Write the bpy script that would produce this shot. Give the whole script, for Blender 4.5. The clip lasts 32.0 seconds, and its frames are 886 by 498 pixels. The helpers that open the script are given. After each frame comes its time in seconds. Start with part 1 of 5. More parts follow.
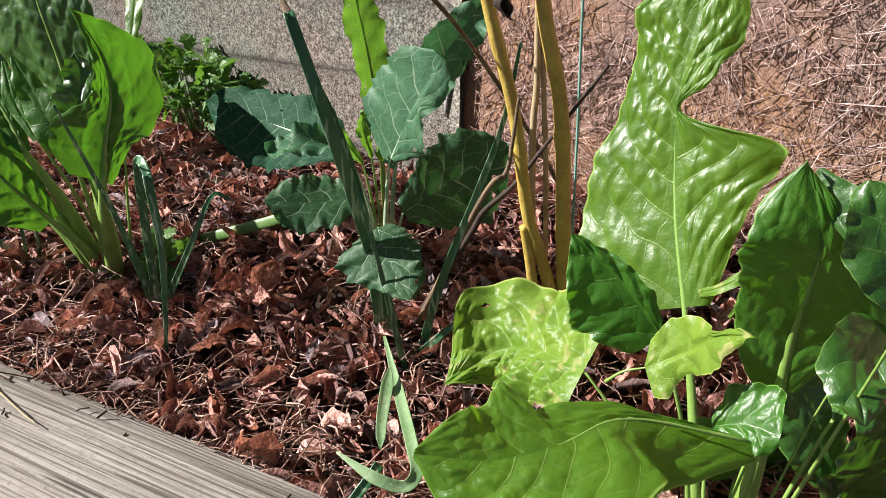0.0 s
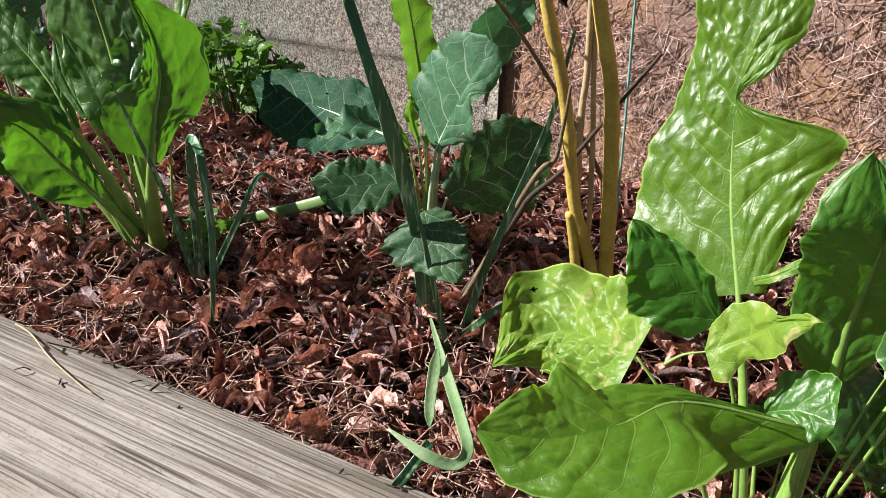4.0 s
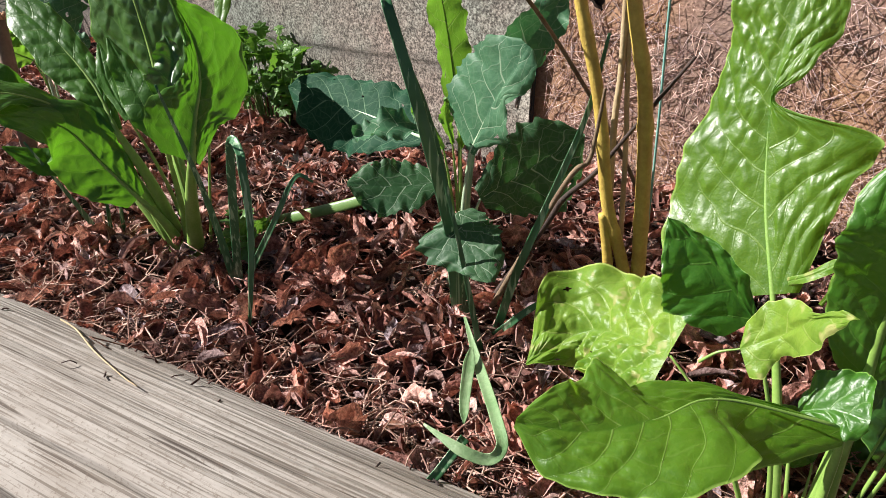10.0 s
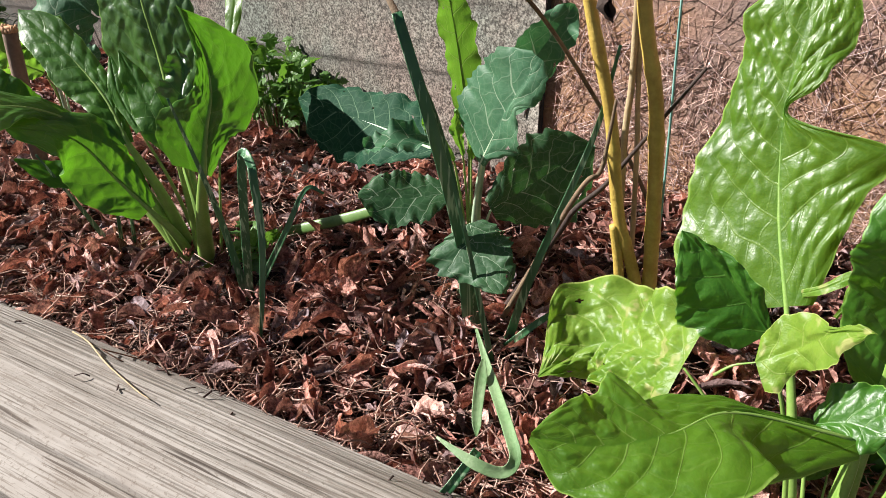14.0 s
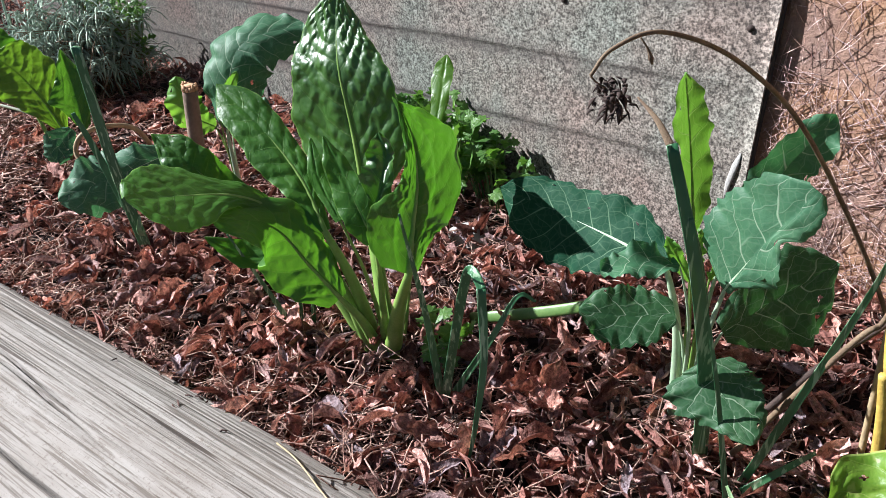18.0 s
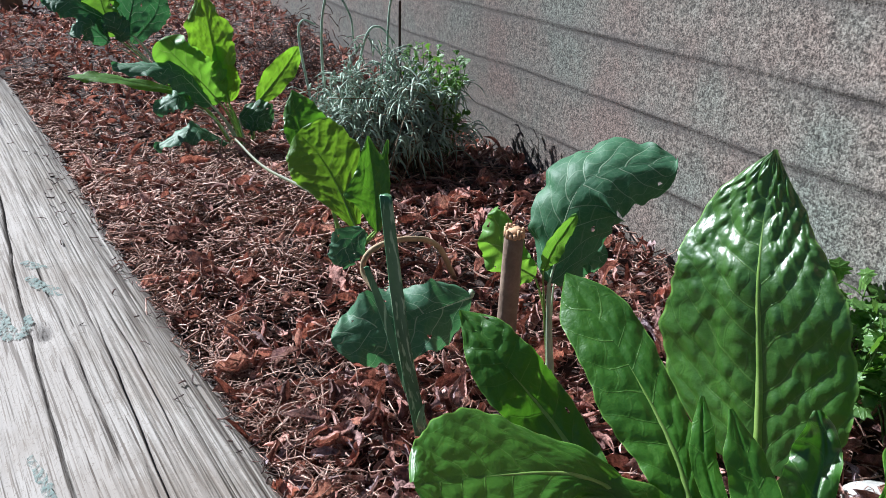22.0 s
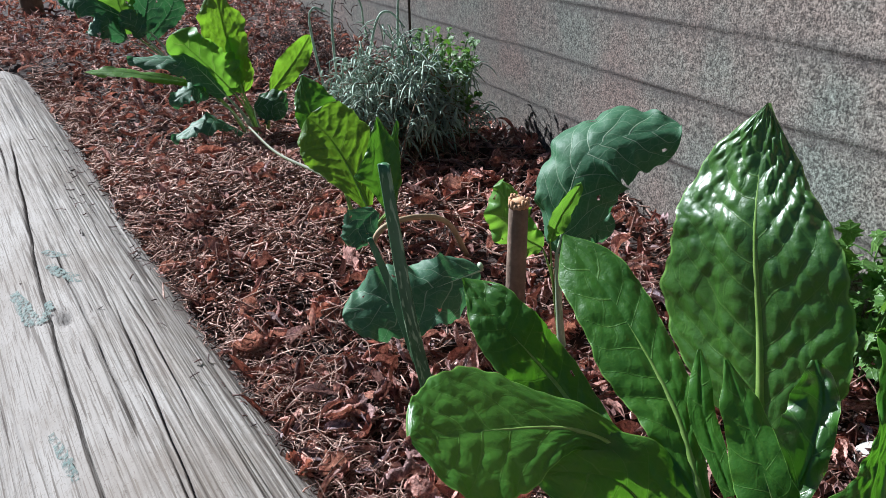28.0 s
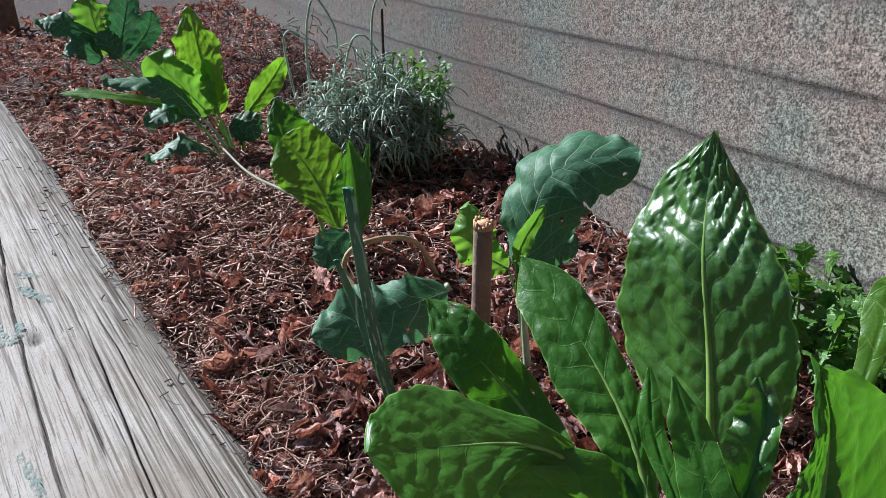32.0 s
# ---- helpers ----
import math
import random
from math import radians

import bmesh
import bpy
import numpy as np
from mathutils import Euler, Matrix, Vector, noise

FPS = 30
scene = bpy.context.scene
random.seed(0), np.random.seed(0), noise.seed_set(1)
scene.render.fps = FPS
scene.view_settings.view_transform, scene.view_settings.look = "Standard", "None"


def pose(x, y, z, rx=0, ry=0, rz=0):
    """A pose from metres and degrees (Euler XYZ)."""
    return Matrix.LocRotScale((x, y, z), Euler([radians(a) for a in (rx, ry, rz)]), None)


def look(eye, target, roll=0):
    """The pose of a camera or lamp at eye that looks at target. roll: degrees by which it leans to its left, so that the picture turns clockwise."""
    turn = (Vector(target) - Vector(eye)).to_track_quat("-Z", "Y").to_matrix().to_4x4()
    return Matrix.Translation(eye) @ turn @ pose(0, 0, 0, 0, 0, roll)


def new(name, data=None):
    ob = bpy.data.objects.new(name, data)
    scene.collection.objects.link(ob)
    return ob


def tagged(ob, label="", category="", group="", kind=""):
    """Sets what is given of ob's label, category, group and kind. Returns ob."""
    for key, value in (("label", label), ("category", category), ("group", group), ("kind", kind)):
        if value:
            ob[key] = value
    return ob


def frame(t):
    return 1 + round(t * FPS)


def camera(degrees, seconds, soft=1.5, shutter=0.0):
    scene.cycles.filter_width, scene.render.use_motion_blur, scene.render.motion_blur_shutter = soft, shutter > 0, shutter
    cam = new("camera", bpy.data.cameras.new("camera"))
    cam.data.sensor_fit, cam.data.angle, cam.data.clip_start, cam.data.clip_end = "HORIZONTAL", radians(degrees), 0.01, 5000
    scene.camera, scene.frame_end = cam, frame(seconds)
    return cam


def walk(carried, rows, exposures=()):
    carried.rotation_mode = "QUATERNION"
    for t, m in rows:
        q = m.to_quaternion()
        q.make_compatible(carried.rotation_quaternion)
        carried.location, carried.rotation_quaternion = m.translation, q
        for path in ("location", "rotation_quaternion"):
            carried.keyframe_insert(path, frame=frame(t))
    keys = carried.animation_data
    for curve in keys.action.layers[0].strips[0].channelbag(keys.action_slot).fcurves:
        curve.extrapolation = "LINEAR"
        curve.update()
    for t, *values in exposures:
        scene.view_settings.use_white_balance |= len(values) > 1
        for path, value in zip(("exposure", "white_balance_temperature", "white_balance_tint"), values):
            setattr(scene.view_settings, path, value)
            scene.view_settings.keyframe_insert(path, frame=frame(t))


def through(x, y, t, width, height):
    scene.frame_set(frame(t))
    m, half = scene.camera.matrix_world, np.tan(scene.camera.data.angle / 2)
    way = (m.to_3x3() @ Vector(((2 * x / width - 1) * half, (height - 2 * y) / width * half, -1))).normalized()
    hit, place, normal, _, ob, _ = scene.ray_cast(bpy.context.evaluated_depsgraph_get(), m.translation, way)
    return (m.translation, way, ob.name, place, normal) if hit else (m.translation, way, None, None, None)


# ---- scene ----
cam = camera(55.59, 32.0, soft=0.5)
PATH = [
    (0, (0.5065, -0.6584, 0.3633), (-0.0378, 0.0359, -0.1075), -1.70),
    (0.5, (0.4973, -0.6686, 0.3637), (-0.0421, 0.0210, -0.1195), -0.15),
    (1, (0.4929, -0.6689, 0.3589), (-0.0390, 0.0220, -0.1308), 0.34),
    (1.5, (0.4909, -0.6719, 0.3564), (-0.0398, 0.0148, -0.1404), 0.70),
    (2, (0.4906, -0.6733, 0.3540), (-0.0459, 0.0138, -0.1359), 0.68),
    (2.5, (0.4939, -0.6751, 0.3588), (-0.0533, 0.0092, -0.1233), 0.02),
    (3, (0.4903, -0.6748, 0.3570), (-0.0495, 0.0085, -0.1346), 0.06),
    (3.5, (0.4920, -0.6780, 0.3611), (-0.0574, 0.0046, -0.1208), -0.50),
    (5.5, (0.4944, -0.6795, 0.3652), (-0.0611, -0.0009, -0.1154), -1.29),
    (6, (0.4968, -0.6807, 0.3676), (-0.0625, -0.0028, -0.1095), -1.82),
    (6.5, (0.4963, -0.6797, 0.3655), (-0.0719, -0.0123, -0.1158), -2.03),
    (7, (0.4942, -0.6769, 0.3612), (-0.0656, -0.0062, -0.1255), -1.45),
    (7.5, (0.4931, -0.6754, 0.3577), (-0.0752, -0.0175, -0.1364), -1.65),
    (8, (0.4916, -0.6774, 0.3598), (-0.0692, -0.0076, -0.1268), -1.21),
    (8.5, (0.4939, -0.6852, 0.3558), (-0.0767, -0.0206, -0.1266), -0.57),
    (9, (0.4952, -0.6839, 0.3590), (-0.0744, -0.0212, -0.1272), -0.93),
    (9.5, (0.4963, -0.6867, 0.3617), (-0.0810, -0.0213, -0.1115), -1.55),
    (10, (0.4944, -0.6900, 0.3639), (-0.0836, -0.0261, -0.1105), -1.38),
    (10.5, (0.4958, -0.6884, 0.3646), (-0.0816, -0.0200, -0.1043), -1.62),
    (11, (0.4939, -0.6874, 0.3649), (-0.0865, -0.0239, -0.1072), -1.83),
    (11.5, (0.4959, -0.6848, 0.3665), (-0.0809, -0.0171, -0.1041), -2.31),
    (12, (0.4993, -0.6881, 0.3684), (-0.0877, -0.0258, -0.0974), -2.20),
    (12.5, (0.4960, -0.6877, 0.3671), (-0.0850, -0.0240, -0.1040), -2.03),
    (13, (0.4972, -0.6909, 0.3683), (-0.0930, -0.0302, -0.0955), -2.31),
    (13.5, (0.4956, -0.6876, 0.3712), (-0.0949, -0.0222, -0.0856), -2.68),
    (14, (0.4911, -0.6913, 0.3666), (-0.0952, -0.0288, -0.0997), -1.77),
    (14.5, (0.4912, -0.6931, 0.3664), (-0.0996, -0.0344, -0.0995), -2.00),
    (16.5, (0.4907, -0.7014, 0.3714), (-0.1190, -0.0534, -0.0851), -2.43),
    (17, (0.4619, -0.7293, 0.3919), (-0.1446, -0.0741, -0.0586), 1.07),
    (17.5, (0.4356, -0.7757, 0.4407), (-0.1461, -0.0985, -0.0100), -0.13),
    (18, (0.3567, -0.7027, 0.4274), (-0.2913, -0.1053, -0.0451), -1.68),
    (18.4, (0.2722, -0.5986, 0.4200), (-0.4393, -0.1122, -0.0873), 0.70),
    (18.5, (0.2601, -0.5780, 0.4195), (-0.4873, -0.1387, -0.0789), 0.65),
    (19, (0.2249, -0.5405, 0.4383), (-0.5720, -0.2054, -0.0643), 1.09),
    (19.5, (0.1751, -0.5402, 0.4300), (-0.5877, -0.1354, -0.0744), 1.63),
    (20, (0.1177, -0.5795, 0.4237), (-0.6372, -0.1463, -0.0687), 3.21),
    (20.5, (0.0979, -0.5889, 0.4161), (-0.6623, -0.1782, -0.0874), 3.04),
    (21, (0.0962, -0.6014, 0.4206), (-0.6810, -0.2059, -0.0689), 1.84),
    (21.5, (0.0804, -0.5990, 0.4186), (-0.7060, -0.2136, -0.0641), 0.55),
    (22, (0.0845, -0.6048, 0.4386), (-0.7455, -0.2460, 0.0116), -0.19),
    (22.5, (0.1096, -0.5926, 0.4536), (-0.7185, -0.2162, 0.0382), 0.52),
    (23, (0.1041, -0.6026, 0.4507), (-0.7306, -0.2477, 0.0294), 0.60),
    (23.5, (0.1051, -0.6041, 0.4438), (-0.7270, -0.2597, 0.0090), 0.16),
    (24, (0.1029, -0.5982, 0.4433), (-0.7248, -0.2386, 0.0124), -0.39),
    (24.5, (0.1055, -0.6069, 0.4456), (-0.7237, -0.2506, 0.0150), -1.02),
    (26.5, (0.1039, -0.5909, 0.4345), (-0.7360, -0.2593, 0.0048), -1.84),
    (27, (0.1034, -0.5912, 0.4321), (-0.7354, -0.2570, 0.0023), -2.08),
    (27.5, (0.1013, -0.5930, 0.4307), (-0.7386, -0.2576, 0.0040), -2.63),
    (28, (0.1021, -0.5946, 0.4266), (-0.7369, -0.2671, -0.0078), -2.77),
    (28.5, (0.0975, -0.5936, 0.4239), (-0.7360, -0.2674, -0.0220), -2.81),
    (29, (0.1004, -0.5891, 0.4263), (-0.7382, -0.2647, -0.0114), -2.61),
    (29.5, (0.1076, -0.5922, 0.4395), (-0.7316, -0.2490, 0.0176), -1.89),
    (30, (0.1235, -0.5837, 0.4434), (-0.6961, -0.2087, 0.0102), -2.78),
    (30.5, (0.1254, -0.5936, 0.4336), (-0.7066, -0.2415, 0.0048), -1.79),
    (31, (0.1240, -0.5882, 0.4356), (-0.7118, -0.2345, 0.0155), -1.67),
    (31.5, (0.1193, -0.5938, 0.4363), (-0.7194, -0.2469, 0.0165), -1.73),
    (32, (0.1187, -0.5896, 0.4345), (-0.7192, -0.2354, 0.0194), -2.11),
]
walk(cam, [(t, look(eye, target, roll)) for t, eye, target, roll in PATH],
     exposures=[(0.0, 1.18, 6250, 10), (16.0, 1.23, 6250, 10), (19.0, 1.36, 5450, 9), (24.0, 1.18, 5450, 8), (32.0, 1.10, 5450, 8)])

# ---- light ----
SUN_FROM = Vector((-0.683, -0.428, 0.594)).normalized()   # towards the sun
world = bpy.data.worlds.new("sky")
scene.world = world
world.use_nodes = True
sky = world.node_tree.nodes.new("ShaderNodeTexSky")
sky.sky_type, sky.sun_disc = "NISHITA", False
sky.sun_elevation = math.asin(SUN_FROM.z)
sky.sun_rotation = math.atan2(SUN_FROM.x, SUN_FROM.y)
world.node_tree.links.new(sky.outputs[0], world.node_tree.nodes["Background"].inputs[0])
world.node_tree.nodes["Background"].inputs[1].default_value = 0.021
sun = new("sun", bpy.data.lights.new("sun", "SUN"))
sun.data.energy, sun.data.angle, sun.data.color = 5.0, radians(0.6), (1.0, 0.94, 0.86)
sun.matrix_world = look(SUN_FROM * 5, (0, 0, 0))

# ---- materials ----


class Nodes:
    """Short hand for building a node material."""

    def __init__(self, name, rough=0.7):
        self.mat = bpy.data.materials.new(name)
        self.mat.use_nodes = True
        self.tree = self.mat.node_tree
        self.bsdf = self.tree.nodes["Principled BSDF"]
        self.out = self.tree.nodes["Material Output"]
        self.bsdf.inputs["Roughness"].default_value = rough
        self.coord = self.tree.nodes.new("ShaderNodeTexCoord").outputs["Object"]

    def add(self, kind, **sets):
        n = self.tree.nodes.new("ShaderNode" + kind)
        for k, v in sets.items():
            n.inputs[k].default_value = v
        return n

    def link(self, a, b):
        self.tree.links.new(a, b)

    def mapped(self, scale, turn=(0, 0, 0)):
        n = self.add("Mapping", Scale=scale, Rotation=turn)
        self.link(self.coord, n.inputs["Vector"])
        return n.outputs[0]

    def noise(self, scale, detail=4.0, rough=0.55, vec=None, distort=0.0):
        n = self.add("TexNoise", Scale=scale, Detail=detail, Roughness=rough, Distortion=distort)
        self.link(vec or self.coord, n.inputs["Vector"])
        return n.outputs["Fac"]

    def ramp(self, fac, *stops):
        n = self.add("ValToRGB")
        e = n.color_ramp.elements
        while len(e) < len(stops):
            e.new(0.5)
        for i, (at, col) in enumerate(stops):
            e[i].position = at
            e[i].color = (*col, 1) if len(col) == 3 else col
        self.link(fac, n.inputs[0])
        return n.outputs[0]

    def mix(self, fac, a, b, mode="MIX"):
        n = self.tree.nodes.new("ShaderNodeMix")
        n.data_type, n.blend_type = "RGBA", mode
        for sock, v in ((n.inputs[0], fac), (n.inputs[6], a), (n.inputs[7], b)):
            if isinstance(v, (int, float)):
                sock.default_value = v
            elif isinstance(v, tuple):
                sock.default_value = (*v, 1)
            else:
                self.link(v, sock)
        return n.outputs[2]

    def bump(self, height, strength, dist, before=None):
        n = self.add("Bump", Strength=strength, Distance=dist)
        self.link(height, n.inputs["Height"])
        if before:
            self.link(before, n.inputs["Normal"])
        return n.outputs[0]

    def random(self):
        return self.add("ObjectInfo").outputs["Random"]

    def island(self):
        return self.add("NewGeometry").outputs["Random Per Island"]

    def done(self, color, normal=None, through=0.0, glow=None):
        """Closes the material; through: the share of light that passes a thin leaf."""
        if isinstance(color, tuple):
            self.bsdf.inputs["Base Color"].default_value = (*color, 1)
        else:
            self.link(color, self.bsdf.inputs["Base Color"])
        if normal:
            self.link(normal, self.bsdf.inputs["Normal"])
        if through:
            t = self.add("BsdfTranslucent")
            self.link(glow, t.inputs["Color"])
            if normal:
                self.link(normal, t.inputs["Normal"])
            m = self.add("MixShader", Fac=through)
            self.link(self.bsdf.outputs[0], m.inputs[1])
            self.link(t.outputs[0], m.inputs[2])
            self.link(m.outputs[0], self.out.inputs["Surface"])
        return self.mat


def leaf_material(name, dark, light, thin, rough, through=0.35, spots=None, rib=(0.26, 0.40, 0.10), veined=0.75, shine=0.5, savoy=0.0, laid_out=True):
    """A thin leaf: pale veins laid out along the blade, finer cross veinlets, blotches, and light passing through."""
    n = Nodes(name, rough)
    big = n.noise(16, 3)
    fine = n.noise(260, 3, 0.6)
    col = n.ramp(big, (0.3, dark), (0.7, light))
    mid = n.noise(48, 4, 0.65)
    col = n.mix(0.30, col, n.ramp(fine, (0.35, dark), (0.7, light)))
    col = n.mix(1.0, col, n.ramp(mid, (0.32, (0.86, 0.90, 0.90)), (0.68, (1.16, 1.10, 1.06))), "MULTIPLY")
    if spots:
        col = n.mix(n.ramp(n.noise(70, 2, 0.7), (0.60, (0, 0, 0)), (0.66, (1, 1, 1))), col, spots)
    tint = n.mix(n.random(), (0.86, 0.92, 0.85), (1.12, 1.06, 1.1))
    col = n.mix(1.0, col, tint, "MULTIPLY")
    glow = n.mix(1.0, n.ramp(big, (0.3, thin), (0.75, tuple(c * 1.15 for c in thin))), tint, "MULTIPLY")

    def laid(attribute):
        att = n.tree.nodes.new("ShaderNodeAttribute")
        att.attribute_name = attribute
        sep = n.add("SeparateXYZ")
        n.link(att.outputs["Vector"], sep.inputs[0])
        return sep.outputs

    def math_node(op, a, b=None, c=None):
        m = n.add("Math")
        m.operation = op
        for k, v in enumerate((a, b, c)):
            if v is None:
                continue
            if isinstance(v, (int, float)):
                m.inputs[k].default_value = v
            else:
                n.link(v, m.inputs[k])
        return m.outputs[0]

    blade, cells = laid("blade"), laid("cells")
    reach = math_node("ABSOLUTE", blade[1])

    def line_of(coordinate, wide):
        near = math_node("PINGPONG", coordinate, 0.5)
        return math_node("MAXIMUM", math_node("SUBTRACT", 1.0, math_node("DIVIDE", near, wide)), 0.0)

    line = line_of(blade[0], math_node("MULTIPLY_ADD", reach, -0.030, 0.044))
    line = math_node("MULTIPLY", math_node("POWER", line, 0.6), math_node("MULTIPLY_ADD", reach, -0.40, 1.0))
    cross = math_node("MULTIPLY", math_node("POWER", line_of(cells[0], 0.05), 0.7), 0.30)
    net = n.add("TexVoronoi", Scale=150.0)
    net.feature = "DISTANCE_TO_EDGE"
    n.link(n.coord, net.inputs["Vector"])
    web = n.ramp(net.outputs["Distance"], (0.0, (1, 1, 1)), (0.09, (0, 0, 0)))
    if not laid_out:
        line = cross = math_node("MULTIPLY", web, 0.3)
    veins = math_node("MAXIMUM", math_node("MULTIPLY", line, veined), math_node("MAXIMUM", math_node("MULTIPLY", cross, veined), math_node("MULTIPLY", web, 0.08)))
    col = n.mix(veins, col, rib)
    glow = n.mix(veins, glow, tuple(c * 0.8 for c in rib))
    if savoy:
        # a thin pale rim
        edge = n.ramp(reach, (0.965, (0, 0, 0)), (0.985, (0.8, 0.8, 0.8)))
        col = n.mix(edge, col, tuple(c * 1.3 for c in rib))
    h = n.bump(n.noise(150, 3, 0.6), 0.22 + 0.25 * savoy, 0.002)
    h = n.bump(line, 0.25, 0.0012, h)
    h = n.bump(cross, 0.3, 0.0010, h)
    h = n.bump(web, -0.25, 0.0005, h)
    h = n.bump(fine, 0.25, 0.0008, h)
    n.bsdf.inputs["Specular IOR Level"].default_value = shine
    return n.done(col, h, through, glow)


def plain_material(name, a, b, scale, rough, bump=0.3, fine=None, spread=(0.35, 0.7)):
    n = Nodes(name, rough)
    big = n.noise(scale, 5)
    col = n.ramp(big, (spread[0], a), (spread[1], b))
    small = n.noise(fine or scale * 9, 4, 0.65)
    col = n.mix(0.35, col, n.ramp(small, (0.35, a), (0.7, b)))
    return n.done(col, n.bump(small, bump, 0.002))


CHARD = leaf_material("chard_leaf", (0.022, 0.088, 0.008), (0.052, 0.160, 0.014), (0.14, 0.38, 0.014), 0.40, 0.28, None, (0.15, 0.29, 0.05), 0.55, 0.5, 0.35)
CHARD_GLOSS = leaf_material("glossy_chard_leaf", (0.016, 0.070, 0.007), (0.040, 0.122, 0.012), (0.09, 0.27, 0.012), 0.38, 0.22, None, (0.13, 0.25, 0.045), 0.6, 1.0, 0.35)
CHARD_YOUNG = leaf_material("young_chard_leaf", (0.046, 0.126, 0.007), (0.088, 0.198, 0.013), (0.24, 0.48, 0.018), 0.38, 0.38, None, (0.24, 0.37, 0.075), 0.6, 0.62, 0.25)
CHARD_YELLOW = leaf_material("yellowed_chard_leaf", (0.085, 0.20, 0.016), (0.22, 0.33, 0.045), (0.24, 0.42, 0.03), 0.42, 0.34, (0.34, 0.36, 0.12), (0.36, 0.44, 0.12), 0.5, 0.3, 0.6)
KALE = leaf_material("kale_leaf", (0.038, 0.120, 0.062), (0.075, 0.180, 0.095), (0.07, 0.24, 0.07), 0.55, 0.22, None, (0.36, 0.47, 0.32), 0.8, 0.3)
# shade put into the colour: darkened, dulled kale for the leaf behind the chard
KALE_SHADED = leaf_material("shaded_kale_leaf", (0.009, 0.042, 0.022), (0.018, 0.064, 0.034), (0.02, 0.09, 0.025), 0.6, 0.10, None, (0.20, 0.31, 0.19), 0.7, 0.06)
KALE_DARK = leaf_material("dark_kale_leaf", (0.022, 0.075, 0.030), (0.045, 0.110, 0.045), (0.05, 0.18, 0.03), 0.50, 0.22, None, (0.36, 0.47, 0.32), 0.8, 0.3)
KALE_BRIGHT = leaf_material("bright_kale_leaf", (0.07, 0.20, 0.025), (0.13, 0.28, 0.045), (0.20, 0.42, 0.03), 0.5, 0.38)
RIB = plain_material("pale_rib", (0.14, 0.26, 0.04), (0.26, 0.38, 0.10), 60, 0.4, 0.1)
RIB_KALE = plain_material("white_green_rib", (0.30, 0.42, 0.26), (0.45, 0.55, 0.38), 60, 0.45, 0.1)
OLIVE = plain_material("olive_stalk", (0.06, 0.07, 0.03), (0.14, 0.15, 0.06), 50, 0.6, 0.2)
STALK = plain_material("green_stalk", (0.08, 0.17, 0.04), (0.17, 0.26, 0.08), 50, 0.42, 0.15)


def onion_material(name, a, b, stripe):
    n = Nodes(name, 0.33)
    streak = n.noise(1.0, 2, 0.5, n.mapped((300, 300, 7)))
    col = n.ramp(n.noise(30, 3), (0.35, a), (0.7, b))
    col = n.mix(n.ramp(streak, (0.55, (0, 0, 0)), (0.62, (0.85, 0.85, 0.85))), col, stripe)
    return n.done(col, n.bump(streak, 0.3, 0.001))


ONION = onion_material("onion_blade", (0.028, 0.105, 0.042), (0.065, 0.175, 0.074), (0.30, 0.44, 0.27))
ONION_PALE = plain_material("pale_onion_blade", (0.11, 0.22, 0.08), (0.27, 0.36, 0.20), 40, 0.45, 0.3)
DRY = plain_material("dry_stem", (0.10, 0.06, 0.035), (0.24, 0.17, 0.10), 60, 0.8, 0.4)
DARK_TWIG = plain_material("dark_twig", (0.025, 0.015, 0.012), (0.075, 0.045, 0.035), 70, 0.8, 0.5)
YELLOW_STEM = plain_material("yellow_stem", (0.38, 0.25, 0.05), (0.64, 0.48, 0.11), 60, 0.5, 0.4, 300)
PALE_CANE = plain_material("pale_cane", (0.30, 0.22, 0.12), (0.48, 0.37, 0.22), 50, 0.7, 0.3)
SILVER = plain_material("silver_foliage", (0.20, 0.29, 0.21), (0.40, 0.49, 0.39), 40, 0.6, 0.2)
FRESH = leaf_material("fresh_herb_leaf", (0.035, 0.11, 0.018), (0.11, 0.22, 0.045), (0.16, 0.34, 0.03), 0.45, 0.3, laid_out=False)
FRESH_PALE = leaf_material("pale_herb_leaf", (0.10, 0.20, 0.03), (0.26, 0.33, 0.07), (0.28, 0.42, 0.05), 0.45, 0.35, laid_out=False)
STRING = plain_material("teal_string", (0.12, 0.30, 0.27), (0.25, 0.45, 0.40), 200, 0.7, 0.2)
STONE = plain_material("pale_stone", (0.30, 0.29, 0.27), (0.52, 0.51, 0.48), 40, 0.8, 0.5)


def paint_material():
    """Worn paint: only flecks of it are left on the wood."""
    n = Nodes("faded_green_paint", 0.85)
    n.link(n.ramp(n.noise(60, 3), (0.35, (0.12, 0.17, 0.155)), (0.7, (0.20, 0.245, 0.22))), n.bsdf.inputs["Base Color"])
    hole = n.add("BsdfTransparent")
    m = n.add("MixShader")
    n.link(n.ramp(n.noise(190, 4, 0.75), (0.42, (1, 1, 1)), (0.56, (0.15, 0.15, 0.15))), m.inputs[0])
    n.link(n.bsdf.outputs[0], m.inputs[1])
    n.link(hole.outputs[0], m.inputs[2])
    n.link(m.outputs[0], n.out.inputs["Surface"])
    return n.mat


def soil_material():
    n = Nodes("dark_mulch_soil", 0.95)
    a = n.noise(30, 6, 0.7)
    b = n.noise(220, 4, 0.7)
    col = n.ramp(a, (0.3, (0.014, 0.008, 0.006)), (0.75, (0.060, 0.032, 0.023)))
    col = n.mix(0.5, col, n.ramp(b, (0.35, (0.010, 0.006, 0.005)), (0.75, (0.085, 0.046, 0.032))))
    return n.done(col, n.bump(b, 0.9, 0.006))


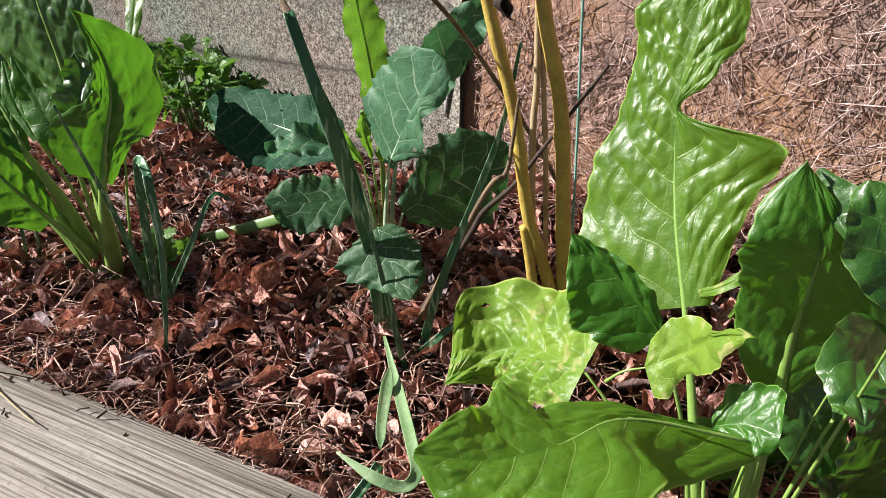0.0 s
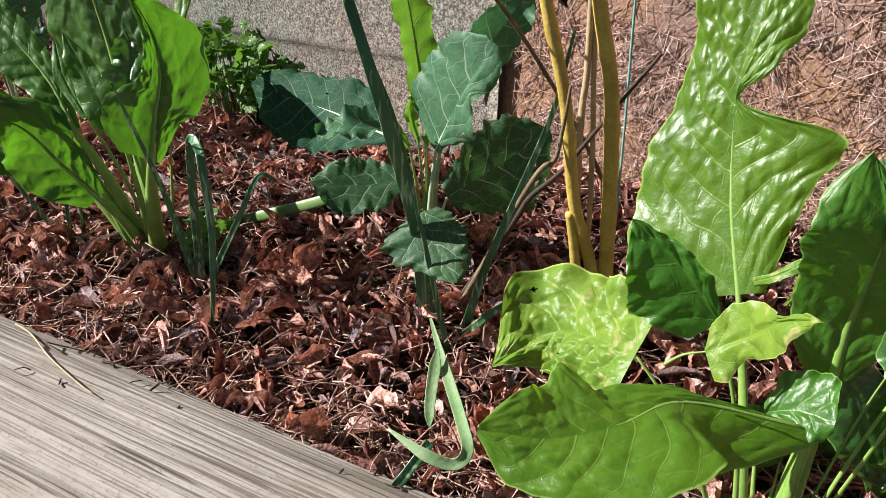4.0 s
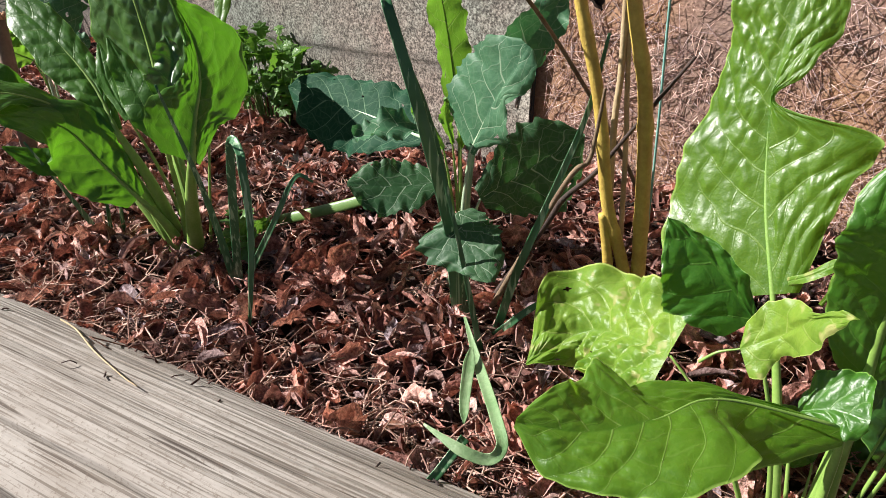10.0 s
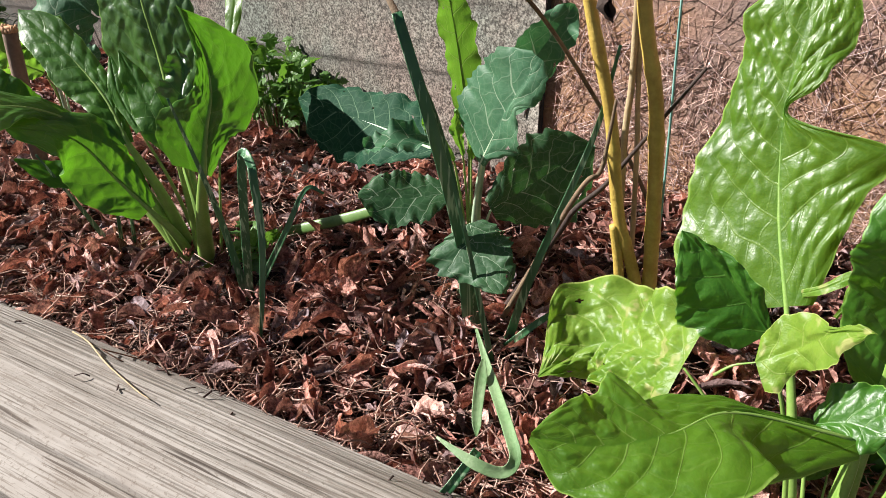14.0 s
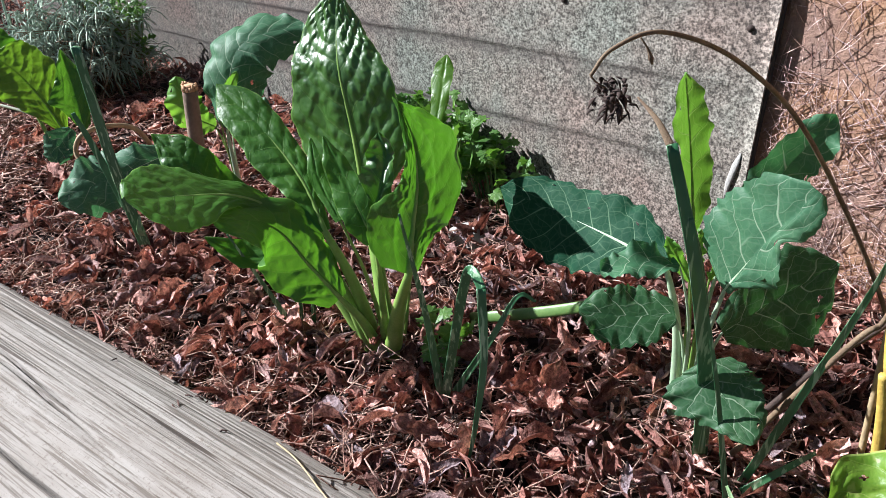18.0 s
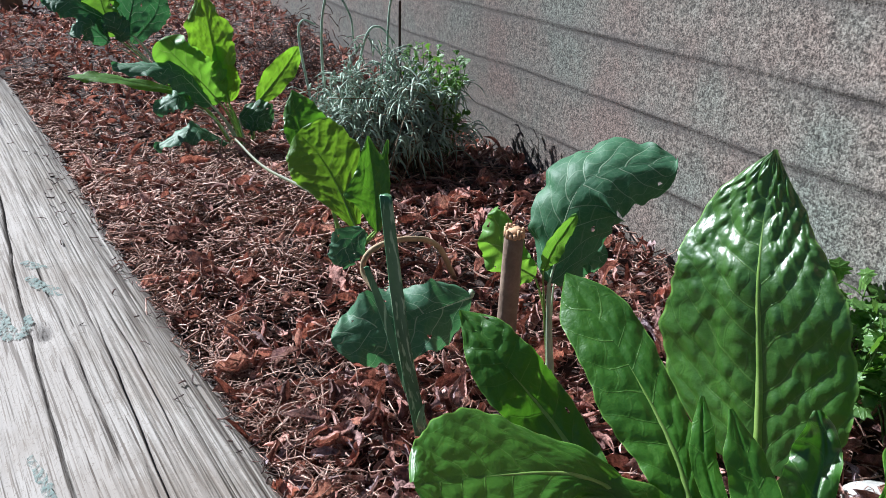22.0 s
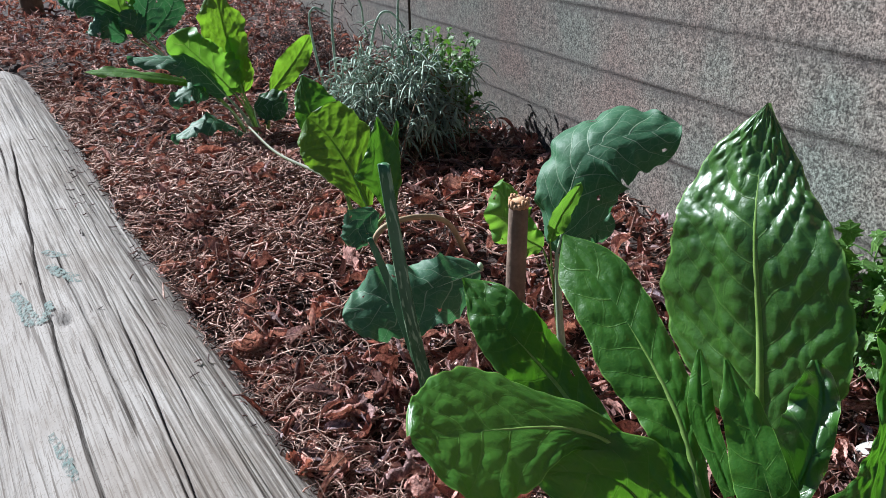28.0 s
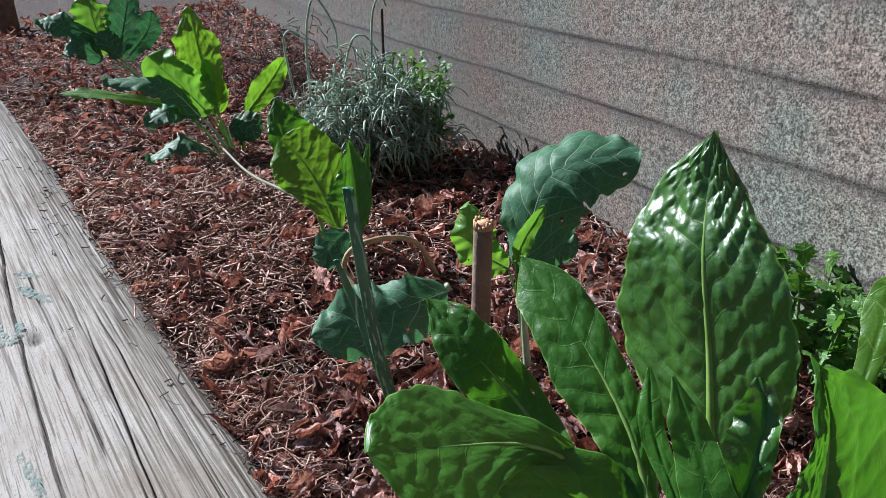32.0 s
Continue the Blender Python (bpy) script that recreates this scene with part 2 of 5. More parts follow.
def litter_material(name, per_object, cols, rough=0.8):
    n = Nodes(name, rough)
    pick = n.random() if per_object else n.island()
    stops = [(i / (len(cols) - 1), c) for i, c in enumerate(cols)]
    col = n.ramp(pick, *stops)
    patch = n.noise(85, 3, 0.65, None, 0.6)
    col = n.mix(1.0, col, n.ramp(patch, (0.36, (0.55, 0.43, 0.39)), (0.5, (1.0, 1.0, 1.0)), (0.64, (1.5, 1.54, 1.55))), "MULTIPLY")
    grain = n.noise(210, 5, 0.75, None, 1.5)
    col = n.mix(1.0, col, n.ramp(grain, (0.34, (0.38, 0.34, 0.34)), (0.66, (1.3, 1.26, 1.24))), "MULTIPLY")
    col = n.mix(1.0, col, (1.06, 1.00, 1.07), "MULTIPLY")
    glow = n.mix(1.0, col, (1.05, 0.82, 0.66), "MULTIPLY")
    return n.done(col, n.bump(n.noise(260, 3, 0.6), 0.8, 0.003), 0.20, glow)


BROWN_LEAVES = ((0.080, 0.042, 0.036), (0.32, 0.145, 0.105), (0.15, 0.076, 0.060), (0.58, 0.335, 0.255),
                (0.25, 0.115, 0.086), (0.74, 0.53, 0.44), (0.10, 0.054, 0.045), (0.42, 0.33, 0.315))
LEAF_ONE = litter_material("dry_brown_leaf", True, ((0.38, 0.18, 0.13), (0.62, 0.36, 0.27), (0.22, 0.10, 0.08), (0.74, 0.51, 0.41), (0.46, 0.22, 0.155),
                                                    (0.66, 0.44, 0.35), (0.15, 0.072, 0.058), (0.48, 0.34, 0.30)))
LEAF_MANY = litter_material("dry_brown_litter", False, BROWN_LEAVES)
GREY_ONE = litter_material("dry_grey_leaf", True, ((0.16, 0.13, 0.13), (0.38, 0.33, 0.34), (0.25, 0.20, 0.20)))
STRAW_MANY = litter_material("straw_and_stems", False, ((0.20, 0.12, 0.08), (0.56, 0.42, 0.32), (0.30, 0.18, 0.13), (0.70, 0.56, 0.44)))
DARK_MANY = litter_material("dark_fibre", False, ((0.03, 0.018, 0.014), (0.10, 0.055, 0.04), (0.06, 0.035, 0.028)))
NEEDLES = litter_material("pine_needles", False, ((0.30, 0.19, 0.15), (0.70, 0.54, 0.43), (0.42, 0.35, 0.34), (0.80, 0.68, 0.58)))


def log_material():
    """Weathered round timber: grain lines along x, silver grey with brown stains and dark checks."""
    n = Nodes("weathered_pine", 0.9)
    lines = n.noise(1.0, 1, 0.4, n.mapped((7, 340, 340)), 0.0)
    hair = n.noise(1.0, 2, 0.5, n.mapped((24, 800, 800)), 0.0)
    checks = n.noise(1.0, 2, 0.5, n.mapped((5, 150, 150)), 0.15)
    splits = n.noise(1.0, 1, 0.5, n.mapped((1.1, 75, 75)), 0.08)
    tone = n.noise(1.0, 4, 0.6, n.mapped((6, 30, 30)), 0.4)
    stain = n.noise(7, 5, 0.65)
    speck = n.noise(330, 4, 0.75)
    col = n.ramp(tone, (0.25, (0.255, 0.228, 0.203)), (0.5, (0.295, 0.268, 0.243)), (0.75, (0.335, 0.31, 0.284)))
    col = n.mix(n.ramp(hair, (0.38, (0.7, 0.7, 0.7)), (0.45, (0, 0, 0))), col, (0.14, 0.115, 0.094))
    col = n.mix(n.ramp(lines, (0.355, (0.75, 0.75, 0.75)), (0.395, (0, 0, 0))), col, (0.085, 0.068, 0.055))
    col = n.mix(n.ramp(checks, (0.30, (1, 1, 1)), (0.325, (0, 0, 0))), col, (0.055, 0.042, 0.034))
    col = n.mix(n.ramp(splits, (0.255, (1, 1, 1)), (0.275, (0, 0, 0))), col, (0.030, 0.022, 0.018))
    col = n.mix(n.ramp(stain, (0.46, (0, 0, 0)), (0.70, (0.65, 0.65, 0.65))), col, (0.16, 0.128, 0.10))
    col = n.mix(n.ramp(speck, (0.56, (0, 0, 0)), (0.64, (0.6, 0.6, 0.6))), col, (0.13, 0.10, 0.078))
    att = n.tree.nodes.new("ShaderNodeAttribute")
    att.attribute_name = "crack"
    col = n.mix(att.outputs["Fac"], col, (0.02, 0.015, 0.012))
    h = n.bump(checks, 0.5, 0.003)
    h = n.bump(lines, 0.9, 0.0018, h)
    return n.done(col, n.bump(speck, 0.4, 0.0008, h))


def sheet_material():
    """Grey cement sheet: coarse stipple, faint pink and green weathering, shade painted into the grooves and towards
    the far end.
    """
    n = Nodes("stippled_cement", 0.9)
    grain = n.noise(430, 3, 0.6)
    coarse = n.noise(125, 4, 0.7)
    big = n.noise(6.0, 4, 0.6)
    col = n.ramp(grain, (0.38, (0.085, 0.076, 0.070)), (0.50, (0.255, 0.238, 0.220)), (0.62, (0.42, 0.395, 0.368)))
    col = n.mix(1.0, col, n.ramp(coarse, (0.36, (0.36, 0.345, 0.335)), (0.48, (0.85, 0.84, 0.83)), (0.66, (1.12, 1.12, 1.12))), "MULTIPLY")
    col = n.mix(1.0, col, n.ramp(big, (0.36, (1.0, 0.84, 0.78)), (0.64, (0.84, 0.98, 0.91))), "MULTIPLY")
    # painted shade: the colour darkens along the wall towards its far end
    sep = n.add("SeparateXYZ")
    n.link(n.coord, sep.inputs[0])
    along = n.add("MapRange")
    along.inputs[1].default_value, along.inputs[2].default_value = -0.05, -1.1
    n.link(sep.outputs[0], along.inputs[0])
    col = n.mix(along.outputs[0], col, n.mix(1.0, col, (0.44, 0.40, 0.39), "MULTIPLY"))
    # groove shade laid over the colour, broken up by noise
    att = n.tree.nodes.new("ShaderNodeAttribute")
    att.attribute_name = "groove_shade"
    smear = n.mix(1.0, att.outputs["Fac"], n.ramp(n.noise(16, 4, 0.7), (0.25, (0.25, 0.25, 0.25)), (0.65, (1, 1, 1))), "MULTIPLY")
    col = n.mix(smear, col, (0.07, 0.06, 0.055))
    h = n.bump(coarse, 0.5, 0.002)
    return n.done(col, n.bump(grain, 0.7, 0.0012, h))


def panel_material():
    n = Nodes("rust_brown_panel", 0.9)
    big = n.noise(7, 4, 0.6)
    fib = n.noise(240, 4, 0.7)
    col = n.ramp(big, (0.32, (0.22, 0.165, 0.155)), (0.46, (0.34, 0.205, 0.155)), (0.56, (0.46, 0.25, 0.13)), (0.70, (0.42, 0.29, 0.22)))
    col = n.mix(0.4, col, n.ramp(fib, (0.35, (0.10, 0.055, 0.045)), (0.7, (0.45, 0.30, 0.22))))
    return n.done(col, n.bump(fib, 0.8, 0.003))


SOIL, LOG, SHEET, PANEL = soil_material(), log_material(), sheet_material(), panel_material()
PAINT = paint_material()
EDGE_SHADE = plain_material("dark_edge", (0.02, 0.017, 0.015), (0.05, 0.042, 0.036), 60, 0.9, 0.3)

# ---- mesh helpers ----
RNG = np.random.default_rng(7)


def mesh_of(name, verts, faces, material=None, smooth=True):
    me = bpy.data.meshes.new(name)
    me.from_pydata([tuple(v) for v in verts], [], [tuple(f) for f in faces])
    if smooth:
        me.polygons.foreach_set("use_smooth", [True] * len(me.polygons))
    if material:
        me.materials.append(material)
    me.update()
    return me


def part(name, me, parent=None, label=""):
    ob = new(name, me)
    if parent is not None:
        ob.parent = parent
        base = Vector()
        up = parent
        while up is not None:
            base += up.location
            up = up.parent
        ob.location = -base
    return tagged(ob, label)


def spline(pts, count):
    """Points along a smooth curve through pts."""
    p = np.array(pts, float)
    if len(p) == 2:
        return p[0] + (p[1] - p[0]) * np.linspace(0, 1, count)[:, None]
    p = np.vstack([2 * p[0] - p[1], p, 2 * p[-1] - p[-2]])
    u = np.linspace(0, len(p) - 3 - 1e-9, count)
    i = u.astype(int)
    t = (u - i)[:, None]
    a, b, c, d = p[i], p[i + 1], p[i + 2], p[i + 3]
    return 0.5 * (2 * b + (c - a) * t + (2 * a - 5 * b + 4 * c - d) * t**2 + (3 * b - a - 3 * c + d) * t**3)


def unit(v):
    return v / np.maximum(np.linalg.norm(v, axis=-1, keepdims=True), 1e-9)


def tube(points, radii, sides=8, flat=1.0, hint=(0, 0, 1)):
    """Vertices and faces of a closed tube along points; flat squeezes it across the hint."""
    p = np.asarray(points, float)
    r = np.broadcast_to(np.asarray(radii, float), len(p))
    t = unit(np.gradient(p, axis=0))
    h = np.array(hint, float)
    if abs(unit(h) @ unit(p[-1] - p[0])) > 0.9:
        h = np.array((0.6, 0.8, 0.1))
    a = unit(np.cross(t, h))
    b = np.cross(a, t)
    ang = np.linspace(0, 2 * np.pi, sides, endpoint=False)
    v = p[:, None] + r[:, None, None] * (np.cos(ang)[None, :, None] * a[:, None] + flat * np.sin(ang)[None, :, None] * b[:, None])
    n = len(p)
    faces = [(i * sides + j, i * sides + (j + 1) % sides, (i + 1) * sides + (j + 1) % sides, (i + 1) * sides + j)
             for i in range(n - 1) for j in range(sides)]
    faces += [tuple(range(sides))[::-1], tuple(range((n - 1) * sides, n * sides))]
    return v.reshape(-1, 3), faces


def joined(pieces):
    verts, faces, k = [], [], 0
    for v, f in pieces:
        verts.append(np.asarray(v))
        faces += [tuple(i + k for i in q) for q in f]
        k += len(v)
    return np.vstack(verts), faces


def grid_faces(rows, cols, start=0):
    return [(start + i * cols + j, start + i * cols + j + 1, start + (i + 1) * cols + j + 1, start + (i + 1) * cols + j)
            for i in range(rows - 1) for j in range(cols - 1)]


def wobble(x, y, z=0.0, seed=0.0):
    return noise.noise(Vector((x + seed * 7.31, y - seed * 3.17, z + seed * 1.7)))


wobbles = np.vectorize(lambda a, b, c: noise.noise(Vector((a + 3.1 * c, b - 1.7 * c, c))), otypes=[float])


# ---- plants ----
def plant(name, at, label, category, group=""):
    ob = new(name)
    ob.location = at
    ob.empty_display_size = 0.03
    return tagged(ob, label, category, group)


LEAF_COUNT = [0]


def blade_width(kind, s, taper, blunt=0.58):
    """Half width along the blade; taper: over 1 widest past the middle, under 1 widest near the stalk."""
    s = np.clip(s, 0, 1)
    if "kale" in kind.name:
        return np.sin(np.pi * s ** (0.95 * taper)) ** 0.5 * (1 - 0.12 * (1 - s))
    ph = s ** (0.92 * taper)
    return np.sin(np.pi * ph) ** np.where(ph < 0.5, 0.55, blunt)


def leaf(owner, kind, pts, half, facing, cup, ruffle, pucker, stalk=True, taper=1.0, slim=1.0, blunt=0.58,
         left=None, right=None, fold=(0, 0), holes=0):
    """A leaf: its stalk from pts[0] to pts[1], its blade on to the last point. left, right: half widths in mm at even
    steps from the blade's foot to its tip; fold: degrees by which each half is turned up towards its face."""
    LEAF_COUNT[0] += 1
    seed = LEAF_COUNT[0] * 1.37
    kale = "kale" in kind.name
    root, blade = np.array(pts[0]), spline(pts[1:], 80)
    tang = unit(np.gradient(blade, axis=0))
    n0 = np.array(facing, float)
    norm = unit(n0 - (tang @ n0)[:, None] * tang)
    side = np.cross(tang, norm)
    us = np.linspace(0, 1, 80)
    length = np.linalg.norm(np.diff(blade, axis=0), axis=1).sum()
    own = left is not None
    if own:
        step = np.linspace(0, 1, len(left))
        sides = []
        for w in (left, right):
            fine = spline([(a, b, 0) for a, b in zip(step, w)], 201)
            sides.append(np.maximum(np.interp(np.linspace(0, 1, 201), fine[:, 0], fine[:, 1]), 0.2) / 1000)
        half = (max(left) + max(right)) / 2000
    veins = max(4, round(length / 0.017)) if not kale else max(4, round(length / 0.021))
    slope = min(0.34, 0.62 * half / length)
    lean = 0.5 * math.sin(seed * 5)
    small = half < 0.015
    rows, cols = (30, 19) if small else ((130, 81) if half > 0.026 else (90, 55))

    def lay(s, v):
        """Vein coordinates: whole numbers of the first lie on side veins, of the second on cross veinlets."""
        av, sg = np.abs(v), np.sign(v)
        a, b = s * length / 0.021, v * half / 0.019
        warp = wobbles(a, b, seed)
        warp2 = wobbles(1.9 * a, 1.9 * b, seed + 21)
        u = (s - slope * (av + 0.35 * av * av)) * veins + 0.30 * (sg > 0) + lean + 0.30 * warp
        row = np.floor(u)
        w = av * half / 0.0105 + 0.37 * np.sin(row * 12.9 + seed) + 0.35 * warp2 + 0.5 * (u - row)
        return u, w, warp2

    def surface(s, v):
        s, v = np.broadcast_arrays(np.asarray(s, float), np.asarray(v, float))
        at = np.stack([np.interp(s, us, blade[:, k]) for k in range(3)], -1)
        sd = np.stack([np.interp(s, us, side[:, k]) for k in range(3)], -1)
        nm = np.stack([np.interp(s, us, norm[:, k]) for k in range(3)], -1)
        av, sg = np.abs(v), np.sign(v)
        if own:
            reach = np.linspace(0, 1, 201)
            w = np.where(v < 0, np.interp(s, reach, sides[0]), np.interp(s, reach, sides[1]))
            rim = 1 + 0.025 * np.sin(17 * s + seed * 3 + sg * 1.3) + 0.018 * np.sin(41 * s + seed + sg)
        else:
            w = half * blade_width(kind, s, taper, blunt)
            rim = 1 + 0.06 * np.sin(9 * s + seed * 3 + sg * 1.3) + 0.035 * np.sin(23 * s + seed + sg)
        if kale:
            rim = rim + 0.035 * np.sin(46 * s + seed * 2 + sg) + 0.025 * np.sin(83 * s + seed)
        else:
            rim = rim + 0.012 * np.sin(90 * s + seed * 7)
        w = w * rim
        shape = np.clip(w / max(half, 1e-6), 0, 1)
        fade = np.clip(5 * av, 0, 1) * np.clip(8 * s, 0, 1) * np.clip(8 * (1 - s), 0.1, 1)
        u, c, rough = lay(s, v)
        ridge = np.abs(np.sin(np.pi * u)) ** 0.75
        cell = np.abs(np.sin(np.pi * c)) ** 0.7
        depth = 0.0006 + pucker * half
        if kale:
            lift = depth * (0.5 * ridge * (1 - 0.4 * av) + 0.25 * rough) * fade
        else:
            small_dome = np.abs(wobbles(s * length / 0.0062, v * half / 0.0062, seed + 33))
            lift = depth * (0.42 * ridge * (1 - 0.6 * av) + 0.36 * ridge * cell + 0.45 * rough + 0.45 * small_dome) * fade
        wave = 1.5 * ruffle * half * av**2.4 * (np.sin(11 * s + seed * 2 + 1.7 * sg) + 0.6 * np.sin(27 * s + seed * 5 + 2.1 * sg) + 0.3 * np.sin(55 * s + seed * 3 + sg))
        bend = cup * half * v**2 * shape + 0.05 * half * np.sin(4 * s + seed) * v
        # the rim turns down a little
        bend = bend - 0.05 * half * av**6
        x = v * w * (1 - 0.22 * abs(cup) * v**2)
        if fold != (0, 0):
            ang = np.radians(np.where(v < 0, fold[0], fold[1])) * np.clip(2.5 * av, 0, 1)
            bend = bend + np.abs(x) * np.sin(ang)
            x = x * np.cos(ang)
        return at + sd * x[..., None] + nm * (bend + wave * np.clip(5 * s, 0, 1) + lift)[..., None]

    s = np.linspace(0.0, 1.0, rows)
    v = np.linspace(-1, 1, cols)
    grid = surface(s[:, None], v[None, :]).reshape(-1, 3)
    faces = grid_faces(rows, cols)
    if not small and (kale or holes):
        # bites at the rim and small holes
        bites = [(RNG.uniform(0.2, 0.9), RNG.choice((-1, 1)) * RNG.uniform(0.4, 1.05), RNG.uniform(0.008, 0.024)) for _ in range(max(4, holes))]
        keep = []
        for i in range(rows - 1):
            for j in range(cols - 1):
                ss, vv = (i + 0.5) / (rows - 1), 2 * (j + 0.5) / (cols - 1) - 1
                if all((ss - a) ** 2 + (0.4 * (vv - b)) ** 2 > r * r * (1 + 0.7 * math.sin(5 * math.atan2(vv - b, ss - a) + seed)) for a, b, r in bites):
                    keep.append(faces[i * (cols - 1) + j])
        faces = keep
    me = mesh_of("leaf", grid, faces, kind)
    cs, cv = np.meshgrid(s, v, indexing="ij")
    u, c, _ = lay(cs, cv)
    for name, third in (("blade", np.stack([u, cv, cs], -1)), ("cells", np.stack([c, 0 * c, 0 * c], -1))):
        me.attributes.new(name, "FLOAT_VECTOR", "POINT").data.foreach_set("vector", third.astype(np.float32).ravel())
    body = part("leaf", me, owner)
    # stalk and midrib
    thick = slim * (0.0036 if not kale else 0.0030) * min(1.25, max(0.45, length / 0.17))
    ss = np.linspace(0.0, 0.97, 28)
    line = surface(ss, 0 * ss) - norm[(ss * 79).astype(int)] * 0.0006
    width = np.maximum(thick * 0.55 * (1 - ss) ** 1.1, 0.0004)
    if stalk:
        mid = (root + blade[0]) / 2
        mid = mid + (np.array((0, 0, 1)) - tang[0] * 0.4) * 0.10 * np.linalg.norm(blade[0] - root)
        stem = spline([root, mid, line[0], line[3]], 24)[:16]
        line = np.vstack([stem, line[1:]])
        width = np.concatenate([np.linspace(thick * 1.5, width[0], 16), width[1:]])
    rv, rf = tube(line, width, 8, 0.75, facing)
    part("midrib", mesh_of("midrib", rv, rf, RIB_KALE if kale and kind is not KALE_BRIGHT else RIB), body, "pale midrib and stalk")
    return body


def strand(owner, kind, pts, r0, r1):
    """A tapering onion blade or stalk along a curve: flattened, with a shallow gutter."""
    p = spline(pts, 8 * len(pts))
    u = np.linspace(0, 1, len(p))
    r = r0 + (r1 - r0) * u**1.3
    pale = kind is ONION_PALE
    if pale:
        r = r * np.clip(4 * u + 0.25, 0, 1) * np.clip(5 * (1 - u) + 0.2, 0, 1) * 1.2
    v, f = tube(p, r, 12, 0.22 if pale else 0.34, (0.6, -0.6, 0.5))
    if kind in (ONION, ONION_PALE):
        ring = v.reshape(len(p), 12, 3)
        ang = np.linspace(0, 2 * np.pi, 12, endpoint=False)
        t = unit(np.gradient(p, axis=0))
        up = np.cross(unit(np.cross(t, np.array((0.6, -0.6, 0.5)))), t)
        ring += (0.45 * np.cos(ang) ** 2)[None, :, None] * r[:, None, None] * up[:, None]
        v = ring.reshape(-1, 3)
    name = {"onion_blade": "blade", "pale_onion_blade": "blade", "dry_stem": "dry_tip"}.get(kind.name, "stalk")
    return part(name, mesh_of(name, v, f, kind), owner)

# ---- ground, wall and log ----
AXIS_Y, AXIS_SLOPE, LOG_R, LOG_Z = -0.551, 0.156, 0.125, -0.070


def inner_edge(x):
    """Where the log meets the soil."""
    return AXIS_Y + 0.097 + AXIS_SLOPE * x


def soil_height(x, y):
    n1 = wobble(x * 5, y * 5, 0, 1) * 0.010 + wobble(x * 17, y * 17, 0, 2) * 0.005
    h = -0.010 + n1
    h += 0.022 * math.exp(-((x + 0.98) ** 2 / 0.05 + (y + 0.47) ** 2 / 0.02))      # straw heap
    h += 0.05 * math.exp(-((x + 1.95) ** 2 / 0.03 + (y + 0.78) ** 2 / 0.03))       # mulch over the log's end
    h += 0.02 * max(0.0, min(1.0, (y + 0.12) / 0.12)) * (1 if x > 0.05 else 0.2)
    out = max(0.0, min(1.0, (AXIS_Y + AXIS_SLOPE * x - y) / 0.05)) * (1 if x > -1.9 else max(0.0, 1 - (-1.9 - x) / 0.1))
    return h * (1 - out) - 0.11 * out


def spread(lo, hi, step, far):
    fine = list(np.arange(lo, hi, step))
    outer, d, p = [], step, 0.0
    while p < far:
        d *= 1.6
        p += d
        outer.append(p)
    return [lo - p for p in reversed(outer)] + fine + [hi + p for p in outer]


gx, gy = spread(-2.6, 0.9, 0.02, 150), spread(-0.85, 0.12, 0.02, 150)
verts = [(x, y, soil_height(x, y) if -3 < x < 1.3 and -1.2 < y < 0.5 else (-0.11 if y < -0.6 else -0.01)) for x in gx for y in gy]
ground = tagged(new("ground", mesh_of("ground", verts, [f[::-1] for f in grid_faces(len(gx), len(gy))], SOIL)),
                "dark brown mulched soil of a raised garden bed", "ground", kind="structure")

# grey sheet wall with shallow horizontal grooves
GROOVES = (0.013, 0.098, 0.180, 0.258, 0.338, 0.418, 0.498, 0.578, 0.658, 0.738)


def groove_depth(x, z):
    """How far the face lies back at (x, z), and how much shade is painted there: lapped courses with a step under each.
    """
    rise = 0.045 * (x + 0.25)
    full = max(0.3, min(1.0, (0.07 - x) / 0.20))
    back, step_shade = 0.0, 0.0
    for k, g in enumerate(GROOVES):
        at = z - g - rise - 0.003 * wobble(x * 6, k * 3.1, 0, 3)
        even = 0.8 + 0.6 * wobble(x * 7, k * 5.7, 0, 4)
        # painted shade: a soft dark band just under the step
        step_shade += math.exp(-((at + 0.004) / 0.0095) ** 2) * even
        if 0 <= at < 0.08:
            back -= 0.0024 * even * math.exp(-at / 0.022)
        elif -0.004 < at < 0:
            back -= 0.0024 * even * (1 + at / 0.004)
    return back * full, step_shade * full


wx = np.concatenate([np.linspace(-5.0, -1.9, 20), np.linspace(-1.88, 0.018, 130)])
wz = np.concatenate([np.linspace(-0.12, 0.50, 300), np.linspace(0.53, 1.4, 25)])
verts, groove_shade = [], []
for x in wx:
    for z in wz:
        back_by, step_shade = groove_depth(x, z)
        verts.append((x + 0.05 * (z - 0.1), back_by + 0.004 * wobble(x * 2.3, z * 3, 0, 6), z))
        groove_shade.append(min(1.0, step_shade * 0.95))
n_front, cols = len(verts), len(wz)
faces = [f[::-1] for f in grid_faces(len(wx), cols)]
back = [(v[0], 0.0065, v[2]) for v in verts]
rim = [i * cols for i in range(len(wx))] + [(len(wx) - 1) * cols + j for j in range(1, cols)] + \
      [i * cols + cols - 1 for i in range(len(wx) - 2, -1, -1)] + [j for j in range(cols - 2, 0, -1)]
verts += [back[i] for i in rim]
for k in range(len(rim)):
    m = (k + 1) % len(rim)
    faces.append((rim[k], rim[m], n_front + m, n_front + k))
faces.append(tuple(range(n_front, n_front + len(rim)))[::-1])
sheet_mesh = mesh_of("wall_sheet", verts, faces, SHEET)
att = sheet_mesh.attributes.new("groove_shade", "FLOAT", "POINT")
att.data.foreach_set("value", groove_shade + [0.0] * len(rim))
